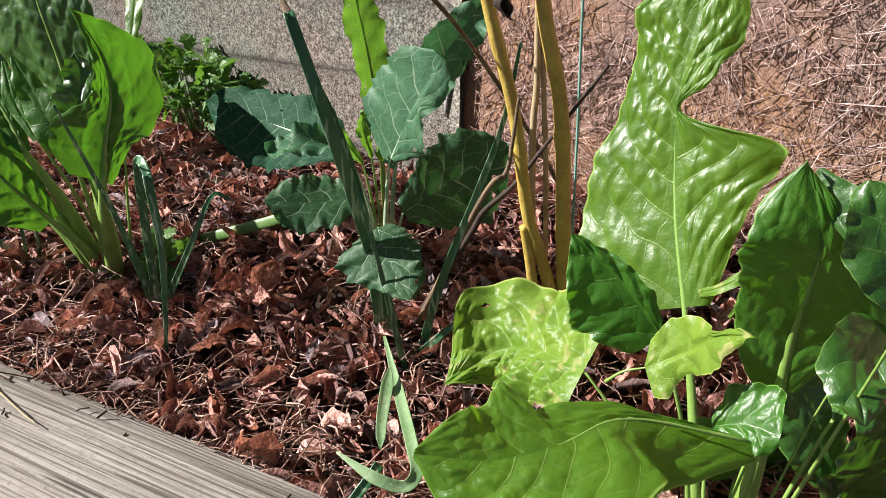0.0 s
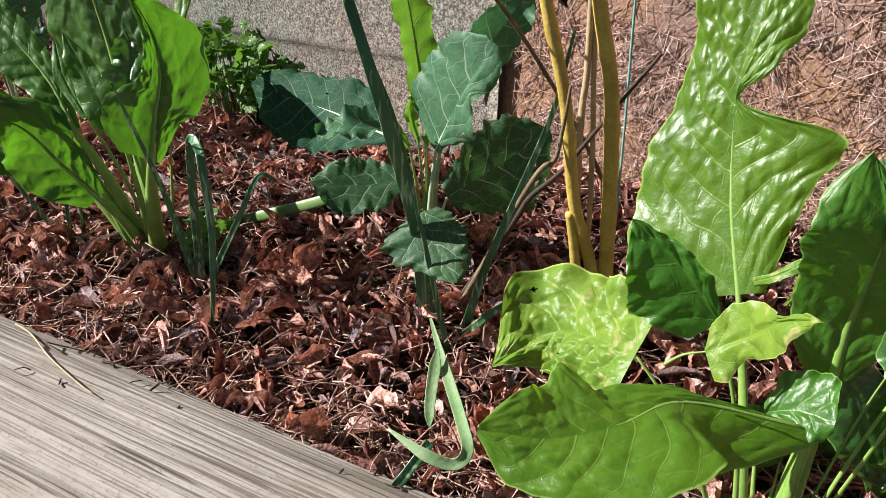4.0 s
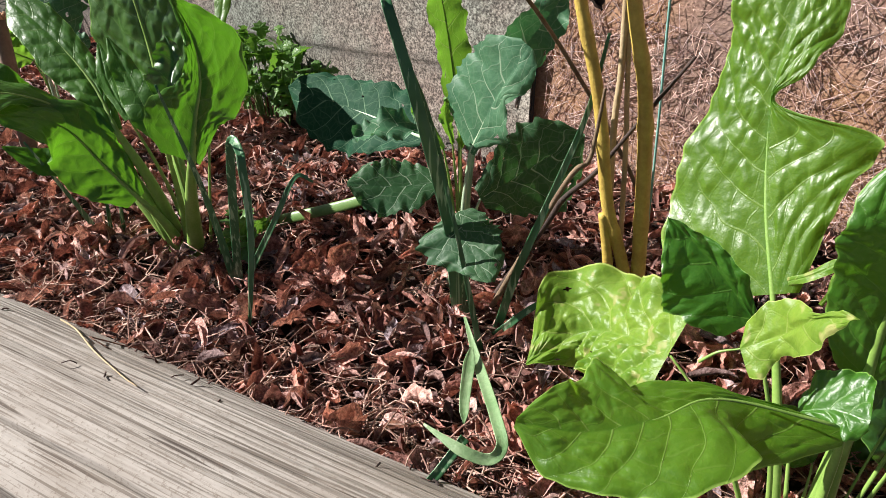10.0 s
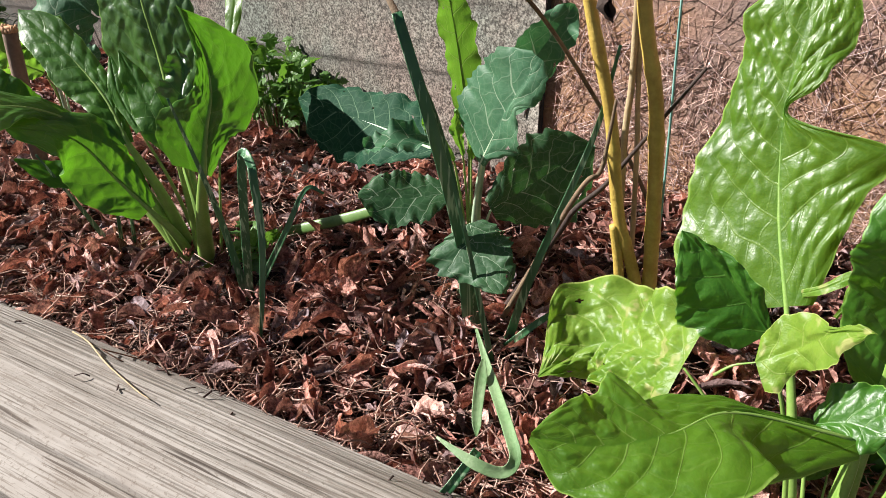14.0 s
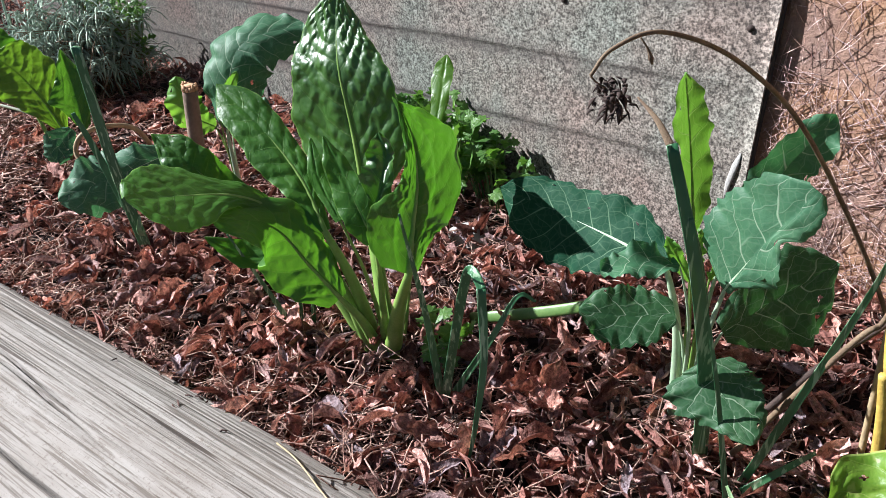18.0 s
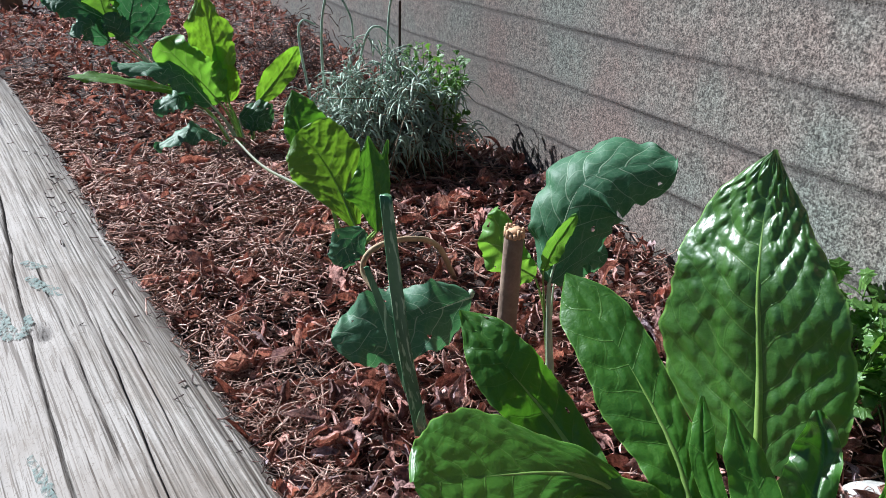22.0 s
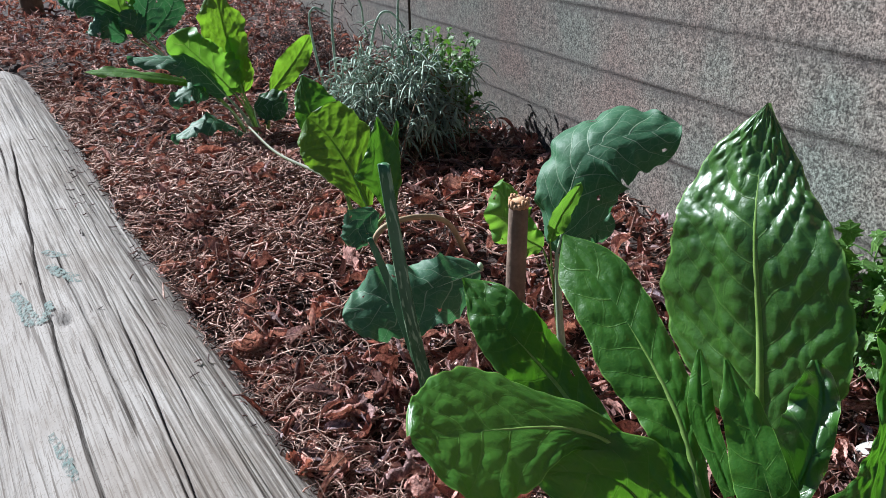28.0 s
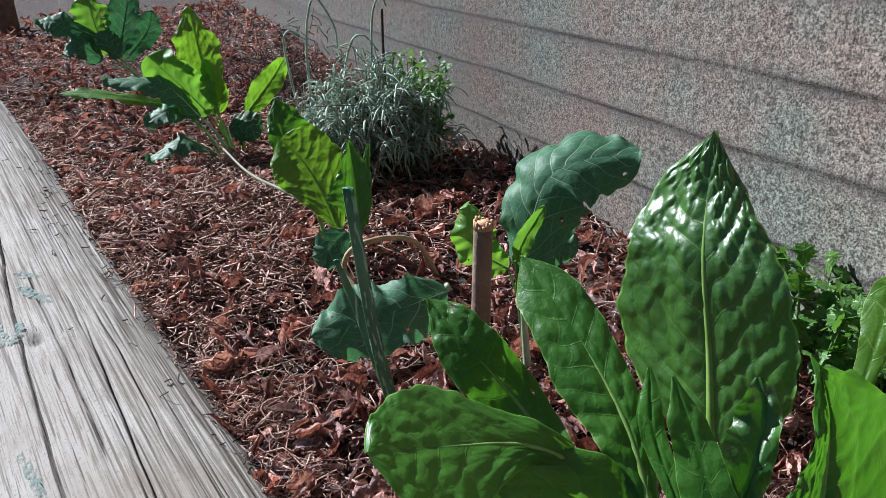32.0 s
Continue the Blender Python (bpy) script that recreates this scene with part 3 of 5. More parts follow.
wall = tagged(new("wall_sheet", sheet_mesh), "weathered grey stippled cement sheet wall with grooves darkened by painted shade", "wall", kind="structure")


PANEL_Y = 0.0105
px_, pz_ = np.linspace(-0.25, 3.0, 130), np.linspace(-0.1, 1.3, 70)
verts = [(x, PANEL_Y + 0.002 * wobble(x * 5, z * 5, 0, 8) + 0.002 * wobble(x * 21, z * 21, 0, 9), z) for x in px_ for z in pz_]
panel_front = [f[::-1] for f in grid_faces(len(px_), len(pz_))]
verts += [(-0.25, PANEL_Y + 0.05, -0.1), (3.0, PANEL_Y + 0.05, -0.1), (3.0, PANEL_Y + 0.05, 1.3), (-0.25, PANEL_Y + 0.05, 1.3)]
k = len(verts) - 4
panel_front.append((k, k + 1, k + 2, k + 3)[::-1])
panel = tagged(new("wall_panel", mesh_of("wall_panel", verts, panel_front, PANEL)),
               "rusty brown panel matted with dry pine needles", "wall", kind="structure")

# matted needles that cling to the brown panel
pieces = []
for _ in range(15000):
    x, z = RNG.uniform(0.03, 0.95), RNG.uniform(-0.02, 0.75)
    if wobble(x * 6, z * 6, 0, 11) < -0.28 and RNG.random() < 0.75:
        continue
    a, ln = RNG.uniform(0, math.pi), RNG.uniform(0.016, 0.050)
    bend = RNG.normal(0, 0.12)
    y = PANEL_Y - RNG.uniform(0.002, 0.0045)
    t = np.linspace(-0.5, 0.5, 4)
    line = np.stack([x + ln * (t * math.cos(a) - bend * t**2 * math.sin(a)), y - 0.001 * np.cos(t * 3) + 0 * t,
                     z + ln * (t * math.sin(a) + bend * t**2 * math.cos(a))], -1)
    pieces.append(tube(line, RNG.uniform(0.00022, 0.00042), 3, 1.0, (0, 1, 0)))
nv_, nf_ = joined(pieces)
tagged(new("pine_needles", mesh_of("pine_needles", nv_, nf_, NEEDLES)), "matted dry tan pine needles clinging to the brown panel", "needles", kind="stuff")

# dark strip standing in for the shadow line, and flaked white patch, at the sheet's end
pieces = [tube([(0.018 + 0.05 * (z - 0.1), 0.004, z) for z in np.linspace(0.0, 1.2, 20)], 0.0025, 6)]
v, f = joined(pieces)
part("edge_strip", mesh_of("edge_strip", v, f, EDGE_SHADE), wall, "dark strip standing in for shade at the sheet's edge")
v, f = tube([(0.000, -0.0015, 0.075), (0.002, -0.002, 0.095), (0.007, -0.002, 0.115), (0.010, -0.0015, 0.128)], [0.001, 0.003, 0.0035, 0.001], 7, 0.25, (0, 1, 0))
part("paint_flake", mesh_of("paint_flake", v, f, STONE), wall, "flaked white patch")
for bx, bz in ((0.002, 0.243), (-0.207, 0.240)):
    v, f = tube([(bx, -0.003, bz), (bx, 0.004, bz)], [0.0032, 0.0036], 10)
    part("nail_head", mesh_of("nail_head", v, f, DARK_TWIG), wall, "rusted nail head")

# ---- the log ----
LOG_FROM, LOG_TO = -1.86, 1.15
CRACKS = (((-1.30, -0.02), (-1.10, 0.08), (-0.74, 0.257), (-0.55, 0.325), (-0.42, 0.350), (-0.28, 0.37), (-0.10, 0.40), (0.05, 0.47), (0.6, 0.50), 0.007),
          ((-1.50, 0.14), (-1.24, 0.12), (-1.03, 0.17), 0.006), ((-0.70, -0.20), (-0.45, -0.11), (-0.26, -0.05), (-0.10, 0.02), 0.005),
          ((-0.46, -0.09), (-0.26, -0.005), (-0.10, 0.08), 0.005), ((-0.90, 0.06), (-0.63, 0.04), (-0.40, 0.05), 0.005),
          ((-0.10, 0.22), (0.15, 0.20), (0.45, 0.24), 0.005), ((-0.75, -0.30), (-0.60, -0.31), (-0.40, -0.28), 0.004))
nl = 420
ANGLES = np.concatenate([np.linspace(-1.25, 1.3, 340), np.linspace(1.36, 2 * math.pi - 1.31, 40)])
na = len(ANGLES)
verts, cracked = [], []
for i in range(nl):
    x = LOG_FROM + (LOG_TO - LOG_FROM) * i / (nl - 1)
    end = min(1.0, (x - LOG_FROM) / 0.03)
    for j in range(na):
        a = float(ANGLES[j])                # 0 is straight up, positive away from the bed
        aa = a if a < math.pi else a - 2 * math.pi
        r = LOG_R * (0.93 + 0.07 * math.sqrt(max(0.0, 1 - (1 - end) ** 2)))
        r += 0.0035 * wobble(x * 1.7, math.cos(a) * 1.2, math.sin(a) * 1.2, 12)
        r += 0.0016 * wobble(x * 2.5, math.cos(a) * 14, math.sin(a) * 14, 13)
        r += 0.0009 * wobble(x * 5, math.cos(a) * 42, math.sin(a) * 42, 14)
        dark = 0.0
        for k, (*way, depth) in enumerate(CRACKS):
            x0, x1 = way[0][0], way[-1][0]
            if x0 < x < x1:
                off = aa - float(np.interp(x, [w[0] for w in way], [w[1] for w in way])) - 0.012 * wobble(x * 16, k * 5, 0, 16) - 0.02 * wobble(x * 5, k * 3, 0, 15)
                deep = min(1.0, (x - x0) / 0.12, (x1 - x) / 0.12) * math.exp(-(off / 0.009) ** 2)
                r -= depth * deep
                dark = max(dark, min(1.0, deep * depth / 0.009))
        knot = ((x + 0.658) / 0.012) ** 2 + ((aa - 0.184) / 0.05) ** 2
        r -= 0.006 * math.exp(-knot)
        verts.append((x, -r * math.sin(a), r * math.cos(a)))
        cracked.append(max(dark, 0.8 * math.exp(-knot)))
faces = [(i * na + j, (i + 1) * na + j, (i + 1) * na + (j + 1) % na, i * na + (j + 1) % na) for i in range(nl - 1) for j in range(na)]
faces += [tuple(range(na)), tuple(range((nl - 1) * na, nl * na))[::-1]]
log_mesh = mesh_of("log", verts, faces, LOG)
log_mesh.attributes.new("crack", "FLOAT", "POINT").data.foreach_set("value", cracked)
log = new("log", log_mesh)
log.matrix_world = pose(0, AXIS_Y, LOG_Z, 0, 0, math.degrees(math.atan(AXIS_SLOPE)))
tagged(log, "weathered grey round timber log with drying cracks edging the bed", "log")


def on_log(points, width, lift=0.0009):
    """A thin brushed mark that lies on the log, through (along, angle) points."""
    p = spline([(x, a, 0) for x, a in points], 14)
    verts, faces = [], []
    for i, (x, a, _) in enumerate(p):
        for k in range(5):
            w = width * (0.55 + 0.45 * math.sin(math.pi * (i + 0.5) / 14)) * (k / 2 - 1) / LOG_R
            aa = a + w + 0.02 * wobble(i * 0.9, k * 1.3, 0, 17)
            r = LOG_R + lift + 0.0035 * wobble(x * 1.7, math.cos(aa) * 1.2, math.sin(aa) * 1.2, 12)
            verts.append((x, -r * math.sin(aa), r * math.cos(aa)))
    faces = grid_faces(14, 5)
    ob = part("paint_mark", mesh_of("paint_mark", verts, faces, PAINT), None, "faded green paint mark")
    ob.parent = log
    return ob


on_log([(-0.82, 0.13), (-0.80, 0.06), (-0.79, -0.03)], 0.006)
on_log([(-0.78, 0.14), (-0.75, 0.08), (-0.735, -0.02)], 0.006)
on_log([(-0.77, 0.10), (-0.73, 0.03), (-0.72, -0.02)], 0.004)
on_log([(-0.76, 0.46), (-0.72, 0.42), (-0.68, 0.39), (-0.665, 0.30)], 0.007)
on_log([(-0.665, 0.33), (-0.68, 0.27), (-0.70, 0.24)], 0.005)
on_log([(-0.50, 0.50), (-0.46, 0.46), (-0.43, 0.44)], 0.004)

# a straw that lies across the log
way = spline([(-0.050, -0.66, 0), (-0.024, -0.597, 0), (0.025, -0.415, 0), (0.071, -0.30, 0), (0.090, -0.27, 0)], 24)
v, f = tube([(x, -(LOG_R + 0.003) * math.sin(a), (LOG_R + 0.003) * math.cos(a)) for x, a, _ in way], np.linspace(0.0007, 0.0004, 24), 6)
straw_on_log = new("straw_stalk", mesh_of("straw_stalk", v, f, PALE_CANE))
straw_on_log.matrix_world = log.matrix_world.copy()
tagged(straw_on_log, "single pale dry straw lying across the weathered log", "straw")

# ---- plants, one by one ----

chard_mid = plant("chard_plant", (-0.131, -0.315, 0.000), "glossy green chard with broad puckered leaves and pale stalks", "chard", "chard plants")
leaf(chard_mid, CHARD_GLOSS, [(-0.142, -0.312, -0.005), (-0.194, -0.289, 0.118), (-0.207, -0.286, 0.171), (-0.220, -0.286, 0.225), (-0.237, -0.273, 0.261), (-0.244, -0.266, 0.292)], 0, (0.421, -0.742, 0.521), 0, 0.02, 0.038, slim=1.5, left=(32, 54, 65, 67, 63, 57, 52, 43, 31, 16, 0), right=(22, 41, 49, 51, 48, 41, 32, 25, 17, 8, 0), fold=(-20, 6))
leaf(chard_mid, CHARD, [(-0.136, -0.335, -0.005), (-0.184, -0.382, 0.138), (-0.192, -0.415, 0.159), (-0.192, -0.453, 0.172), (-0.189, -0.483, 0.181), (-0.186, -0.502, 0.188)], 0, (0.392, -0.285, 0.874), 0, 0.03, 0.022, slim=1.4, left=(6, 7, 9, 15, 24, 33, 37, 36, 31, 21, 2), right=(8, 12, 16, 22, 31, 39, 36, 33, 27, 19, 2))
leaf(chard_mid, CHARD, [(-0.144, -0.324, -0.005), (-0.157, -0.359, 0.120), (-0.189, -0.355, 0.154), (-0.232, -0.359, 0.187), (-0.285, -0.368, 0.218)], 0, (0.706, -0.400, 0.584), 0, 0.04, 0.045, slim=1.4, left=(4, 9, 14, 19, 22, 25, 25, 23, 21, 16, 1), right=(5, 7, 9, 12, 14, 15, 17, 18, 18, 14, 1))
leaf(chard_mid, CHARD, [(-0.152, -0.327, -0.005), (-0.225, -0.352, 0.072), (-0.293, -0.365, 0.106), (-0.320, -0.388, 0.141), (-0.356, -0.402, 0.165)], 0, (0.507, -0.437, 0.743), 0, 0.05, 0.05, slim=1.3, holes=4, left=(8, 12, 16, 20, 22, 23, 23, 20, 17, 9, 1), right=(8, 11, 15, 18, 20, 20, 21, 20, 18, 12, 1))
leaf(chard_mid, CHARD, [(-0.132, -0.326, -0.005), (-0.109, -0.346, 0.122), (-0.125, -0.348, 0.147), (-0.145, -0.346, 0.170), (-0.167, -0.345, 0.195)], 0, (0.383, -0.531, 0.756), 0, 0.08, 0.05, slim=1.4, left=(7, 11, 15, 15, 15, 14, 13, 11, 10, 5, 1), right=(8, 10, 11, 12, 11, 11, 10, 9, 8, 4, 1))
leaf(chard_mid, CHARD, [(-0.138, -0.317, -0.005), (-0.143, -0.353, 0.132), (-0.172, -0.350, 0.159), (-0.191, -0.341, 0.186)], 0, (0.419, -0.520, 0.745), 0, 0.06, 0.08, left=(4, 5, 5, 6, 7, 7, 7, 6, 5, 3, 1), right=(4, 5, 5, 6, 6, 6, 6, 6, 5, 3, 1))
leaf(chard_mid, CHARD_GLOSS, [(-0.140, -0.307, -0.005), (-0.125, -0.332, 0.137), (-0.135, -0.314, 0.155), (-0.146, -0.301, 0.172), (-0.157, -0.298, 0.187)], 0, (0.367, -0.581, 0.727), 0, 0.22, 0.14, left=(7, 11, 15, 19, 18, 18, 17, 15, 13, 8, 2), right=(7, 8, 8, 9, 9, 9, 9, 8, 7, 5, 2), fold=(30, 10))
leaf(chard_mid, CHARD, [(-0.123, -0.325, -0.005), (-0.066, -0.349, 0.112), (-0.081, -0.330, 0.139), (-0.099, -0.308, 0.163), (-0.103, -0.307, 0.198), (-0.101, -0.323, 0.234)], 0, (0.672, -0.469, 0.573), 0, 0.05, 0.03, slim=1.8, left=(26, 38, 44, 39, 22, 17, 14, 10, 7, 3, 0), right=(7, 13, 18, 27, 36, 45, 45, 40, 26, 13, 0), fold=(35, -32))
leaf(chard_mid, CHARD_YOUNG, [(-0.130, -0.305, -0.005), (-0.117, -0.274, 0.183), (-0.124, -0.259, 0.208), (-0.131, -0.247, 0.228), (-0.137, -0.237, 0.243)], 0, (0.352, -0.686, 0.637), 0, 0.05, 0.03, slim=0.7, left=(3, 5, 6, 7, 8, 9, 10, 10, 9, 6, 1), right=(3, 4, 5, 6, 7, 7, 8, 8, 7, 5, 1))
leaf(chard_mid, CHARD, [(-0.131, -0.330, -0.005), (-0.146, -0.358, 0.060), (-0.163, -0.375, 0.093), (-0.174, -0.398, 0.133), (-0.178, -0.444, 0.155)], 0, (0.351, -0.499, 0.792), 0, 0.05, 0.045, slim=1.4, left=(12, 20, 28, 31, 34, 33, 33, 35, 27, 18, 1), right=(7, 13, 18, 23, 24, 26, 28, 26, 23, 14, 1))
leaf(chard_mid, CHARD, [(-0.140, -0.325, -0.005), (-0.209, -0.371, 0.078), (-0.234, -0.394, 0.083), (-0.254, -0.417, 0.101)], 0, (0.455, -0.571, 0.683), 0, 0.05, 0.06, left=(7, 9, 10, 11, 11, 12, 10, 8, 6, 4, 1), right=(8, 9, 11, 12, 13, 15, 12, 9, 7, 4, 1))

kale_mid = plant("kale_plant", (0.100, -0.215, 0.000), "blue-green kale with white-veined leaves, some eaten, in leaf litter", "kale", "kale plants")
leaf(kale_mid, KALE_SHADED, [(0.095, -0.220, -0.005), (0.081, -0.235, 0.131), (0.004, -0.231, 0.136), (-0.080, -0.233, 0.140)], 0, (0.574, -0.661, 0.483), 0, 0.05, 0.02, slim=1.2, left=(7, 15, 23, 29, 36, 37, 37, 34, 30, 20, 2), right=(9, 19, 29, 33, 30, 27, 26, 25, 22, 16, 2))
leaf(kale_mid, KALE_BRIGHT, [(0.092, -0.205, -0.005), (0.068, -0.176, 0.126), (0.056, -0.174, 0.192), (0.046, -0.177, 0.251)], 0.0201, (0.961, -0.181, 0.207), 0.30, 0.08, 0.03)
leaf(kale_mid, KALE, [(0.109, -0.225, -0.005), (0.131, -0.240, 0.133), (0.152, -0.239, 0.175), (0.176, -0.233, 0.217)], 0, (0.238, -0.794, 0.559), 0, 0.04, 0.02, slim=1.4, left=(7, 23, 34, 40, 41, 40, 39, 36, 31, 24, 7), right=(4, 7, 16, 23, 21, 15, 8, 15, 16, 14, 5))
leaf(kale_mid, KALE, [(0.101, -0.210, -0.005), (0.106, -0.194, 0.146), (0.123, -0.161, 0.193), (0.141, -0.136, 0.231)], 0.0217, (0.737, -0.542, 0.404), 0.25, 0.12, 0.03)
leaf(kale_mid, KALE_DARK, [(0.106, -0.216, -0.005), (0.124, -0.218, 0.085), (0.139, -0.173, 0.100), (0.161, -0.130, 0.121)], 0, (0.790, -0.431, 0.436), 0, 0.04, 0.03, left=(9, 15, 21, 27, 30, 32, 35, 31, 27, 17, 1), right=(9, 17, 25, 32, 39, 41, 43, 37, 31, 19, 1))
leaf(kale_mid, KALE_DARK, [(0.103, -0.222, -0.005), (0.148, -0.274, 0.102), (0.162, -0.281, 0.084), (0.190, -0.291, 0.067)], 0, (0.179, -0.633, 0.753), 0, 0.05, 0.02, slim=1.3, left=(10, 16, 20, 22, 24, 24, 24, 21, 18, 12, 2), right=(10, 20, 28, 35, 33, 32, 24, 17, 13, 9, 2))
leaf(kale_mid, KALE_DARK, [(0.097, -0.218, -0.005), (0.097, -0.240, 0.099), (0.074, -0.265, 0.098), (0.049, -0.289, 0.103)], 0, (0.125, -0.743, 0.658), 0, 0.06, 0.02, left=(8, 12, 17, 21, 21, 22, 23, 20, 18, 11, 2), right=(10, 15, 19, 23, 23, 23, 23, 20, 18, 12, 2))
leaf(kale_mid, KALE, [(0.102, -0.226, -0.005), (0.107, -0.259, 0.150), (0.090, -0.285, 0.156), (0.074, -0.302, 0.151)], 0.0140, (0.357, -0.329, 0.874), 0.3, 0.2, 0.05)
leaf(kale_mid, KALE_BRIGHT, [(0.101, -0.221, -0.005), (0.105, -0.239, 0.128), (0.102, -0.258, 0.156), (0.097, -0.263, 0.169)], 0.0060, (0.494, -0.752, 0.436), 0.4, 0.3, 0.1)
leaf(kale_mid, KALE_BRIGHT, [(0.102, -0.220, -0.005), (0.110, -0.234, 0.132), (0.106, -0.238, 0.154), (0.107, -0.237, 0.169)], 0.0054, (0.790, -0.431, 0.436), 0.4, 0.3, 0.1)
leaf(kale_mid, KALE_BRIGHT, [(0.103, -0.219, -0.005), (0.114, -0.229, 0.127), (0.118, -0.233, 0.146), (0.118, -0.225, 0.154)], 0.0050, (0.877, -0.253, 0.408), 0.4, 0.3, 0.1)
strand(kale_mid, STALK, [(0.020, -0.205, 0.060), (-0.031, -0.222, 0.036), (-0.105, -0.245, 0.006)], 0.0050, 0.0052)

chard_near = plant("chard_plant", (0.420, -0.335, 0.000), "large sunlit chard with glossy yellow-green crinkled leaves beside the log", "chard", "chard plants")
leaf(chard_near, CHARD_YOUNG, [(0.415, -0.333, -0.005), (0.380, -0.301, 0.134), (0.364, -0.283, 0.168), (0.355, -0.271, 0.196), (0.350, -0.263, 0.221), (0.349, -0.255, 0.244), (0.349, -0.247, 0.265), (0.347, -0.236, 0.292)], 0, (-0.098, -0.843, 0.528), 0, 0.03, 0.028, slim=0.75, left=(18, 58, 53, 51, 43, 34, 32, 32, 33, 27, 0), right=(12, 27, 39, 49, 51, 3, 15, 20, 24, 23, 0))
leaf(chard_near, CHARD, [(0.428, -0.332, -0.005), (0.434, -0.310, 0.112), (0.435, -0.310, 0.142), (0.439, -0.315, 0.172), (0.440, -0.318, 0.199), (0.428, -0.314, 0.229)], 0, (0.356, -0.816, 0.456), 0, 0.04, 0.03, slim=2.2, left=(13, 20, 24, 26, 28, 30, 31, 32, 29, 22, 0), right=(8, 15, 29, 37, 37, 26, 18, 13, 9, 5, 0))
leaf(chard_near, CHARD_GLOSS, [(0.440, -0.340, 0.190), (0.431, -0.306, 0.223), (0.443, -0.313, 0.209), (0.461, -0.320, 0.197), (0.480, -0.323, 0.188)], 0, (-0.128, -0.840, 0.528), 0, 0.04, 0.04, slim=0.4, stalk=False, left=(2, 6, 11, 15, 16, 18, 19, 18, 16, 14, 13), right=(1, 2, 3, 4, 4, 4, 4, 4, 3, 3, 2))
leaf(chard_near, CHARD_YOUNG, [(0.425, -0.340, -0.005), (0.433, -0.339, 0.100), (0.388, -0.375, 0.116), (0.375, -0.415, 0.123), (0.356, -0.441, 0.123), (0.332, -0.459, 0.128)], 0, (-0.120, -0.600, 0.791), 0, 0.03, 0.03, slim=0.9, left=(10, 23, 33, 38, 41, 39, 35, 30, 24, 16, 1), right=(2, 4, 6, 15, 24, 33, 40, 28, 23, 17, 1))
leaf(chard_near, CHARD, [(0.418, -0.345, 0.050), (0.412, -0.332, 0.094), (0.427, -0.333, 0.103), (0.444, -0.337, 0.107)], 0, (-0.093, -0.732, 0.675), 0, 0.06, 0.04, slim=0.5, left=(5, 10, 14, 19, 19, 20, 21, 21, 21, 15, 5), right=(3, 5, 8, 11, 11, 11, 12, 12, 13, 10, 4))
leaf(chard_near, CHARD, [(0.412, -0.335, -0.005), (0.387, -0.345, 0.143), (0.365, -0.349, 0.168), (0.342, -0.353, 0.187)], 0, (-0.068, -0.786, 0.614), 0, 0.05, 0.07, slim=0.8, left=(16, 21, 26, 29, 32, 29, 26, 21, 15, 8, 0), right=(3, 5, 7, 10, 9, 9, 8, 6, 4, 3, 0))
leaf(chard_near, CHARD_YELLOW, [(0.400, -0.326, -0.005), (0.342, -0.332, 0.097), (0.307, -0.317, 0.086), (0.275, -0.311, 0.071), (0.255, -0.340, 0.055)], 0, (0.304, -0.658, 0.689), 0, 0.14, 0.10, slim=0.5, holes=2, left=(22, 24, 26, 29, 28, 27, 26, 22, 15, 8, 1), right=(37, 38, 39, 37, 38, 41, 44, 41, 27, 12, 1))
leaf(chard_near, CHARD_YELLOW, [(0.377, -0.380, 0.135), (0.393, -0.376, 0.147), (0.408, -0.373, 0.159), (0.423, -0.383, 0.178), (0.439, -0.392, 0.189)], 0, (-0.071, -0.785, 0.616), 0, 0.06, 0.05, slim=0.35, left=(1, 10, 12, 15, 14, 12, 5, 2, 3, 3, 0), right=(14, 15, 10, 9, 11, 12, 13, 11, 6, 3, 0))
leaf(chard_near, CHARD_YELLOW, [(0.400, -0.300, 0.100), (0.381, -0.297, 0.139), (0.396, -0.299, 0.150), (0.408, -0.298, 0.160), (0.410, -0.308, 0.153), (0.407, -0.315, 0.145)], 0, (-0.049, -0.801, 0.596), 0, 0.15, 0.03, slim=0.3, stalk=False, left=(2, 2, 2, 3, 3, 3, 3, 2, 2, 1, 1), right=(2, 2, 3, 3, 3, 4, 3, 3, 2, 1, 1))
leaf(chard_near, CHARD_GLOSS, [(0.435, -0.330, -0.005), (0.474, -0.296, 0.149), (0.469, -0.315, 0.138), (0.464, -0.340, 0.128)], 0, (-0.163, -0.773, 0.614), 0, 0.05, 0.05, slim=0.6, left=(2, 5, 7, 9, 11, 10, 9, 9, 8, 4, 1), right=(2, 5, 7, 9, 11, 11, 10, 9, 8, 4, 1))
leaf(chard_near, CHARD_GLOSS, [(0.432, -0.326, -0.005), (0.467, -0.298, 0.159), (0.467, -0.337, 0.155), (0.477, -0.354, 0.141)], 0.0152, (0.523, -0.667, 0.530), -0.1, 0.1, 0.05, slim=0.4)
leaf(chard_near, CHARD_GLOSS, [(0.422, -0.318, -0.005), (0.428, -0.265, 0.096), (0.445, -0.264, 0.062), (0.464, -0.263, 0.022)], 0.0199, (0.585, -0.747, 0.316), -0.1, 0.1, 0.05, slim=0.4)
leaf(chard_near, CHARD_GLOSS, [(0.435, -0.339, -0.005), (0.481, -0.350, 0.192), (0.467, -0.349, 0.218), (0.457, -0.344, 0.238)], 0.0144, (0.396, -0.828, 0.398), 0.1, 0.1, 0.05, slim=0.6)
